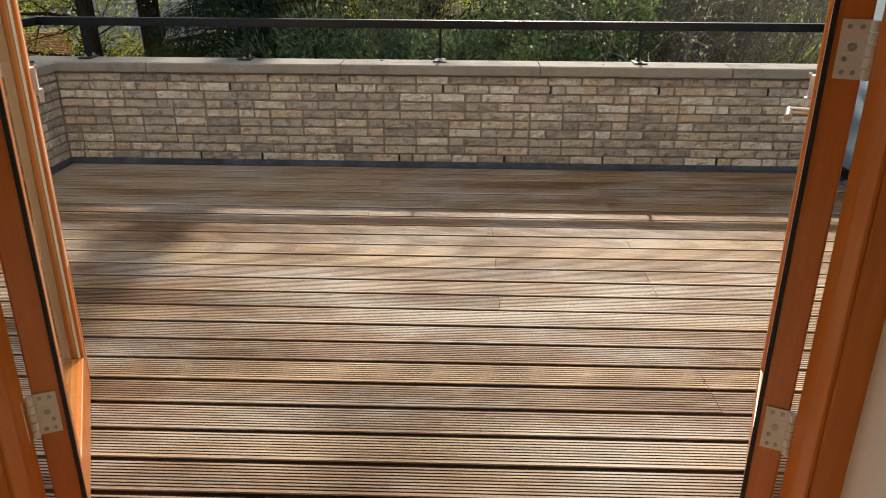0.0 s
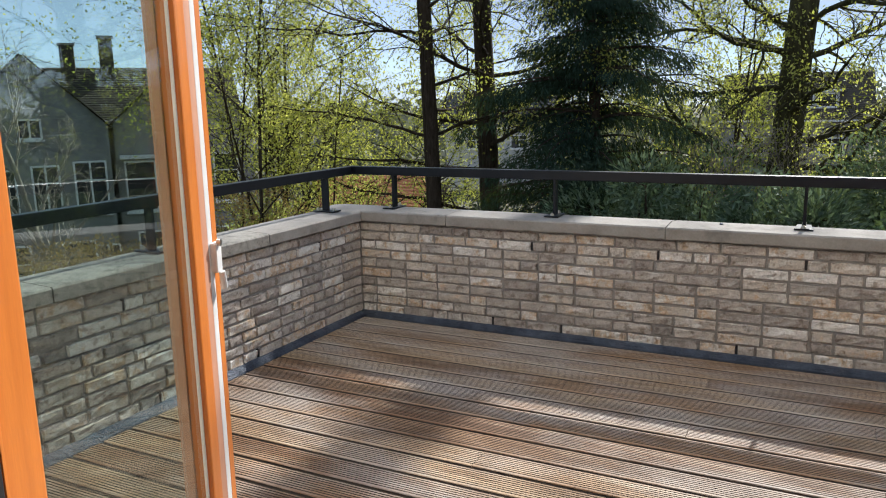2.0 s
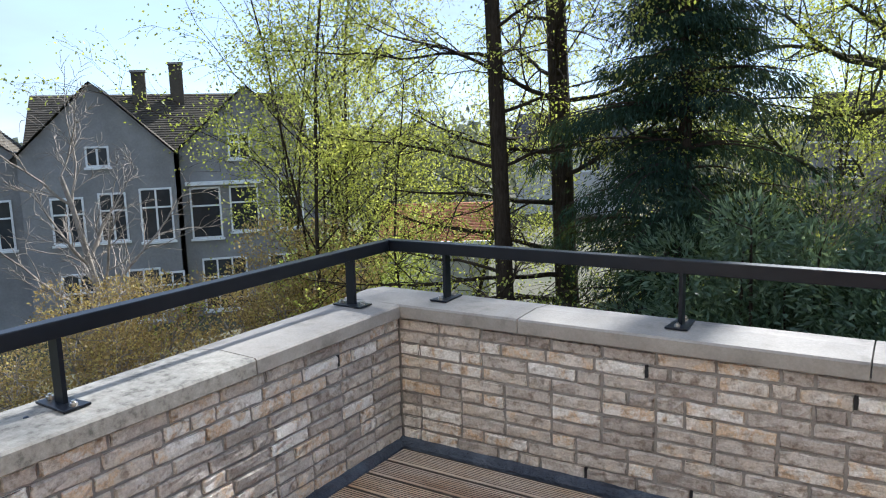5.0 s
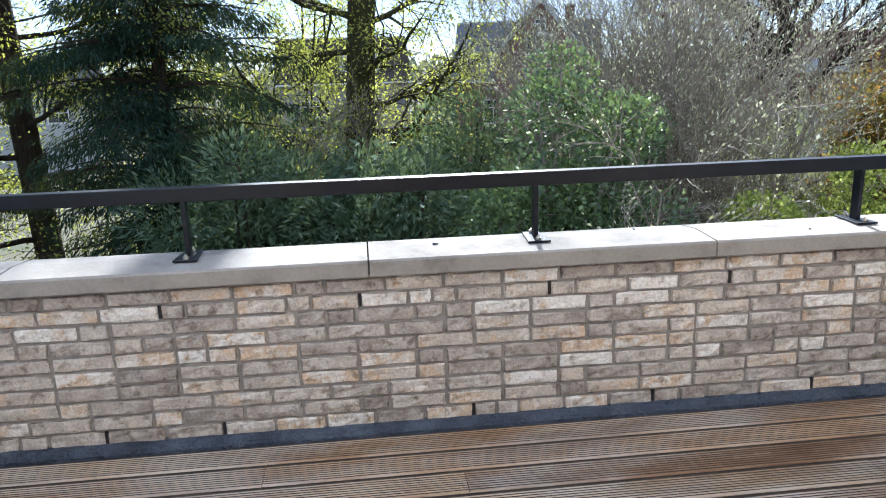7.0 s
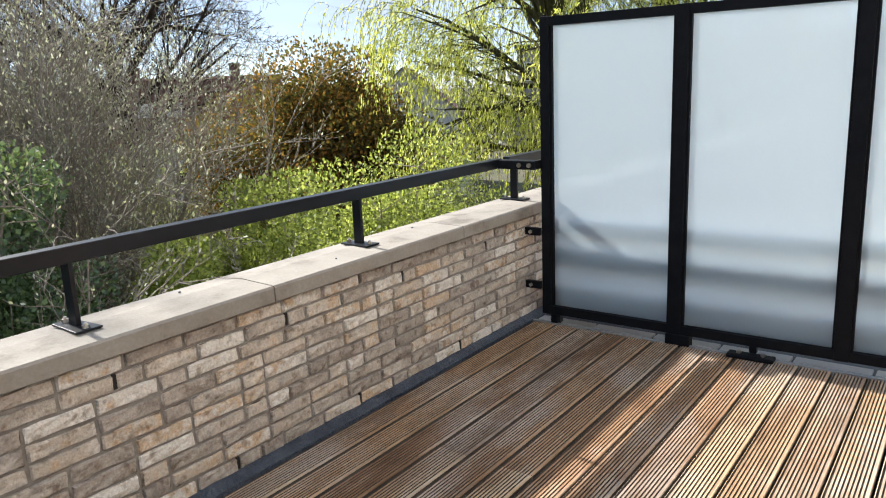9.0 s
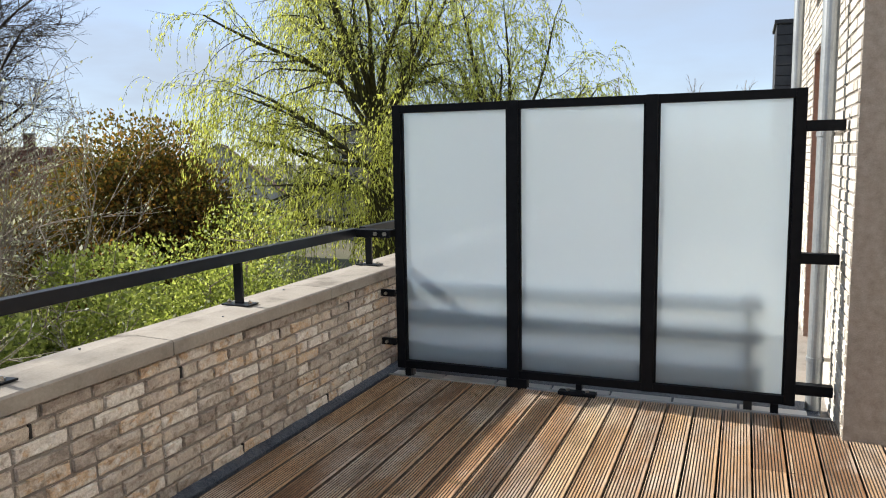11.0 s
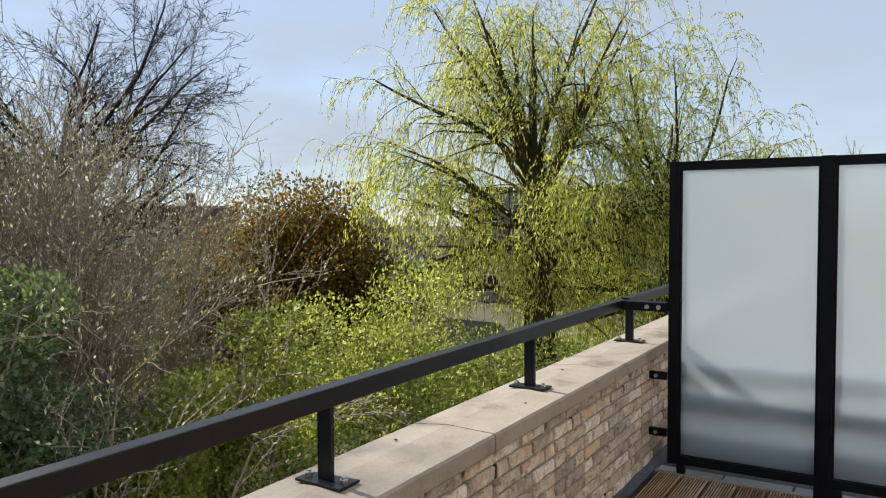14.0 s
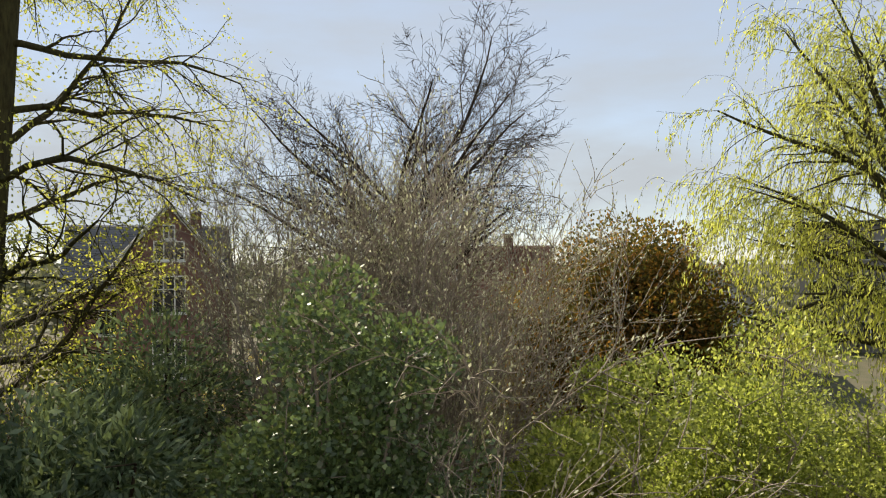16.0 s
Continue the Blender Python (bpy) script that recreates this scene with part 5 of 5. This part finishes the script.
house("house", hx, hy, 18, 9, 8, -0.4, 2.4, False, PALEWALL, SLATE, "pale house with a dark roof behind the conifer", ((-2, -2.2, 1.4, 1.1), (1.5, -2.2, 1.4, 1.1)))
hx, hy = along(-1.0, 57)
house("house", hx, hy, 2, 9.5, 8, 0.0, 3.2, False, RENDERWALL, ROOFBROWN, "house with a wide mossy roof and a pale dormer", ((-2.6, -2.5, 1.5, 1.2), (2.4, -2.5, 1.5, 1.2)))
dormer = thing("dormer", pose(hx + 1.2, hy + 0.9, 0.55, 0, 0, 2), "pale flat-roofed dormer with two dark windows", "dormer")
box("cheeks", PALEWALL, dormer, -1.5, 1.5, 0, 2.4, 0, 1.25, 0)
box("flat_roof", WINFRAME, dormer, -1.65, 1.65, -0.15, 2.4, 1.25, 1.4, 0.01)
window(dormer, -0.7, 0.2, 1.2, 0.95, (1, 1))
window(dormer, 0.75, 0.2, 1.2, 0.95, (1, 1))
hx, hy = along(12.5, 46)
house("house", hx, hy, -14, 8.5, 8, 0.2, 3.6, False, REDBRICK, HAZED_TILE, "grey-roofed brick house behind the bare thicket", ((-2, -2.4, 1.2, 1.4), (1.4, -2.4, 1.2, 1.4)), ((2.6, 4, 4.4),))
hx, hy = along(15.8, 40, (0.96, -0.29))
house("house", hx, hy, -15, 4.9, 9, 1.55, 4.5, True, REDBRICK, HAZED_TILE, "red brick house with white bargeboards on its gable", ((0, 1.55, 1.5, 1.0, (3, 1)), (0, -1.1, 1.6, 1.9, (3, 2)), (0, -4.4, 1.6, 2.0, (3, 2)), (0, 2.62, 0.6, 0.75, (2, 2))), (), True)
hx, hy = along(34.0, 45)
house("house", hx, hy, -40, 11, 8.5, -1.4, 2.3, False, PALEWALL, ROOFRED, "long house with a red-brown tiled roof", ((-3, -3.7, 1.4, 1.2), (0, -3.7, 1.4, 1.2), (3, -3.7, 1.4, 1.2)), ((3.0, 4.2, 3.0), (-2.8, 4.2, 2.9)))
sk = thing("skylight", pose(hx - 1.4 * math.cos(radians(40)), hy + 1.4 * math.sin(radians(40)), 0, 0, 0, -40), "bright roof window in the tiled roof", "skylight")
for dx in (-0.7, 0.9):
    bm = bmesh.new()
    add_box(bm, dx - 0.4, dx + 0.4, -0.55, 0.55, 0, 0.08)
    bmesh.ops.rotate(bm, verts=bm.verts, cent=(0, 0, 0), matrix=Matrix.Rotation(math.atan2(3.7, 4.25), 3, "X"))
    bmesh.ops.translate(bm, verts=bm.verts, vec=(0, 1.9, 0.48))
    part("roof_window", bm, WHITE, sk, bevel=0.01)
hx, hy = along(53.5, 46, (0.96, -0.29))
house("house", hx, hy, -55, 8, 8, -1.0, 2.4, True, PALEWALL, ROOFRED, "pale gabled house with a red tiled roof", ((0, -1.6, 1.4, 1.2), (-2, -4.2, 1.4, 1.3)))
hx, hy = along(74, 64, (0.96, -0.29))
flat = thing("apartment_block", pose(hx, hy, GROUND, 0, 0, -66), "long flat-roofed pale block behind the willow", "building")
box("wall", RENDERWALL, flat, -14, 14, 0, 9, 0, 9.3, 0)
box("roof_edge", SLATE, flat, -14.2, 14.2, -0.2, 9.2, 9.3, 9.75, 0)
for i in range(9):
    for zz in (0.8, 3.8, 6.8):
        window(flat, -12.4 + i * 3.1, zz, 2.0, 1.5, (2, 1), sill=False)

# ---------------------------------------------------------------- bricks of both parapets
R = random.Random(12)


def brick_mesh(name, seed, length):
    """One hand-moulded brick, front at y = 0 facing -y, x from 0 to length, soft broken edges and an uneven face."""
    Q = random.Random(seed)
    h, nx, nz = 0.0485, 5, 3
    xs = [0.0, 0.004] + [length * i / (nx - 1) for i in range(1, nx - 1)] + [length - 0.004, length]
    zs = [0.0, 0.004, h * 0.5, h - 0.004, h]
    vs, idx = [], {}
    for i, x in enumerate(xs):
        for j, z in enumerate(zs):
            rim = i in (0, len(xs) - 1) or j in (0, len(zs) - 1)
            y = Q.uniform(0.002, 0.009) if rim else Q.uniform(-0.006, 0.003)
            jx = Q.uniform(-0.003, 0.003) if rim else 0
            jz = Q.uniform(-0.004, 0.003) if rim else 0
            idx[i, j] = len(vs)
            vs.append((x + jx, y, z + jz))
    fs = [(idx[i, j], idx[i + 1, j], idx[i + 1, j + 1], idx[i, j + 1]) for i in range(len(xs) - 1) for j in range(len(zs) - 1)]
    k = len(vs)
    vs += [(0, 0.03, 0), (length, 0.03, 0), (length, 0.03, h), (0, 0.03, h)]
    a, b, c, d = idx[0, 0], idx[len(xs) - 1, 0], idx[len(xs) - 1, len(zs) - 1], idx[0, len(zs) - 1]
    fs += [(a, k, k + 1, b), (b, k + 1, k + 2, c), (c, k + 2, k + 3, d), (d, k + 3, k, a)]
    me = mesh_from(name, vs, fs)
    me.materials.append(BRICK)
    return me


LONG = [brick_mesh("brick_long", 100 + i, 0.210) for i in range(9)]
SHORT = [brick_mesh("brick_short", 200 + i, 0.098) for i in range(6)]


def lay(parent, x0, x1, turn, slots_low, slots_high):
    """Ten courses of bricks in a wild bond; slots are open joints for the cavity, their dark put in as boxes."""
    for c in range(10):
        z = Z_BRICK + c * COURSE
        stops = sorted([x0] + (slots_low if c == 0 else slots_high if c == 8 else []) + [x1])
        for a, b in zip(stops, stops[1:]):
            kinds, room = [], b - a
            first = True
            while room > 0.03:
                k = "S" if (first and R.random() < 0.5) or R.random() < 0.27 else "L"
                need = 0.224 if k == "L" else 0.112
                kinds.append(k)
                room -= need
                first = False
            total = sum(0.224 if k == "L" else 0.112 for k in kinds)
            fit = (b - a) / total
            x = a
            for k in kinds:
                w = (0.224 if k == "L" else 0.112) * fit
                me = R.choice(LONG if k == "L" else SHORT)
                ob = new("brick", me)
                ob.parent = parent
                sx = (w - 0.0135) / (0.210 if k == "L" else 0.098)
                ob.matrix_basis = turn @ pose(x + 0.0068, R.uniform(-0.0025, 0.0015), z + R.uniform(-0.001, 0.001), 0, R.uniform(-0.5, 0.5), R.uniform(-0.5, 0.5)) @ Matrix.Diagonal((sx, 1, 1, 1))
                x += w
        for s in (slots_low if c == 0 else slots_high if c == 8 else []):
            # Black box stands in for the shade inside an open joint.
            o = box("weep_slot", RUBBER_AND_GAPS, parent, s - 0.006, s + 0.006, 0.0005, 0.016, z + 0.002, z + 0.052, 0)
            o.matrix_basis = turn


lay(wall_north, 0.0, 5.70, Matrix.Identity(4), [0.94, 1.375, 2.34, 3.075, 3.76, 4.55], [1.190 + 0.727 * i for i in range(0, 6)])
lay(wall_west, -3.62, 0.0, WEST, [-2.45, -1.75, -1.063], [-2.6, -1.9, -0.45])
# the facade beyond the screen and the pier beside it: joined courses
vs, fs = [], []
for x0, x1, y, z0, z1 in ((4.95, 6.35, YN, 0.02, 4.6), (7.6, 9.6, YN, 0.02, 4.6), (6.35, 7.6, YN, 2.26, 4.6)):
    z = z0
    while z < z1:
        x = x0 + R.uniform(-0.1, 0)
        while x < x1:
            w = 0.203 if R.random() > 0.25 else 0.096
            a, b = max(x, x0), min(x + w, x1)
            if b - a > 0.02:
                k = len(vs)
                dy = R.uniform(0.004, 0.010)
                vs += [(a, y + 0.001, z), (b, y + 0.001, z), (b, y + 0.001, z + 0.05), (a, y + 0.001, z + 0.05), (a + 0.003, y + dy, z + 0.003), (b - 0.003, y + dy, z + 0.003), (b - 0.003, y + dy, z + 0.047), (a + 0.003, y + dy, z + 0.047)]
                fs += [(k + 4, k + 7, k + 6, k + 5), (k, k + 4, k + 5, k + 1), (k + 1, k + 5, k + 6, k + 2), (k + 2, k + 6, k + 7, k + 3), (k + 3, k + 7, k + 4, k)]
            x += w + 0.010
        z += COURSE
tagged(put("brick_courses", mesh_from("brick_courses", vs, fs), BRICK_FAR, wall_next), kind="stuff")


# ---------------------------------------------------------------- deck boards
PITCH, BOARD = 0.1470, 0.1365


def board_profile(seed):
    """Ribbed top: nine ribs across the board, side arrises eased."""
    out = [(0.0, -0.026), (0.0, -0.003), (0.003, 0.0)]
    n = 9
    s = (BOARD - 0.012) / n
    for i in range(n):
        y = 0.006 + i * s
        out += [(y + s * 0.04, -0.0004), (y + s * 0.60, 0.0), (y + s * 0.67, -0.0065), (y + s * 0.97, -0.0065)]
    out += [(BOARD - 0.003, 0.0), (BOARD, -0.003), (BOARD, -0.026)]
    return out


def board_mesh():
    pr = board_profile(0)
    k = len(pr)
    v = [(0, y, z) for y, z in pr] + [(1, y, z) for y, z in pr]
    f = [(i, k + i, k + i + 1, i + 1) for i in range(k - 1)] + [(0, k - 1, 2 * k - 1, k), tuple(range(k)), tuple(range(2 * k - 1, k - 1, -1))]
    me = mesh_from("board", v, f)
    bm = bmesh.new(); bm.from_mesh(me); bmesh.ops.recalc_face_normals(bm, faces=bm.faces); bm.to_mesh(me); bm.free()
    me.materials.append(DECKWOOD)
    me.materials.append(GRIME_SHADE)
    # Groove faces and lower sides get the darker colour, grime plus painted shade.
    for p in me.polygons:
        if p.normal.x ** 2 < 0.5 and min(me.vertices[i].co.z for i in p.vertices) < -0.006:
            p.material_index = 1
    return me


BOARD_ME = board_mesh()
y = -0.0640
while y - BOARD > -3.64:
    x_end = 5.235 if y > -2.60 else 4.97
    cuts = [0.050]
    x = 0.050 + R.choice((1.5, 2.2, 2.9, 3.6, 4.4))
    while x < x_end - 0.5:
        cuts.append(x)
        x += 3.6
    cuts.append(x_end)
    for a, b in zip(cuts, cuts[1:]):
        ob = new("board", BOARD_ME)
        ob.parent = floor
        ob.matrix_basis = pose(a + 0.0012, y - BOARD, DECK + R.uniform(-0.0012, 0.0012), R.uniform(-0.3, 0.3), 0, R.uniform(-0.03, 0.03)) @ Matrix.Diagonal((b - a - 0.0024, 1, 1, 1))
    y -= PITCH
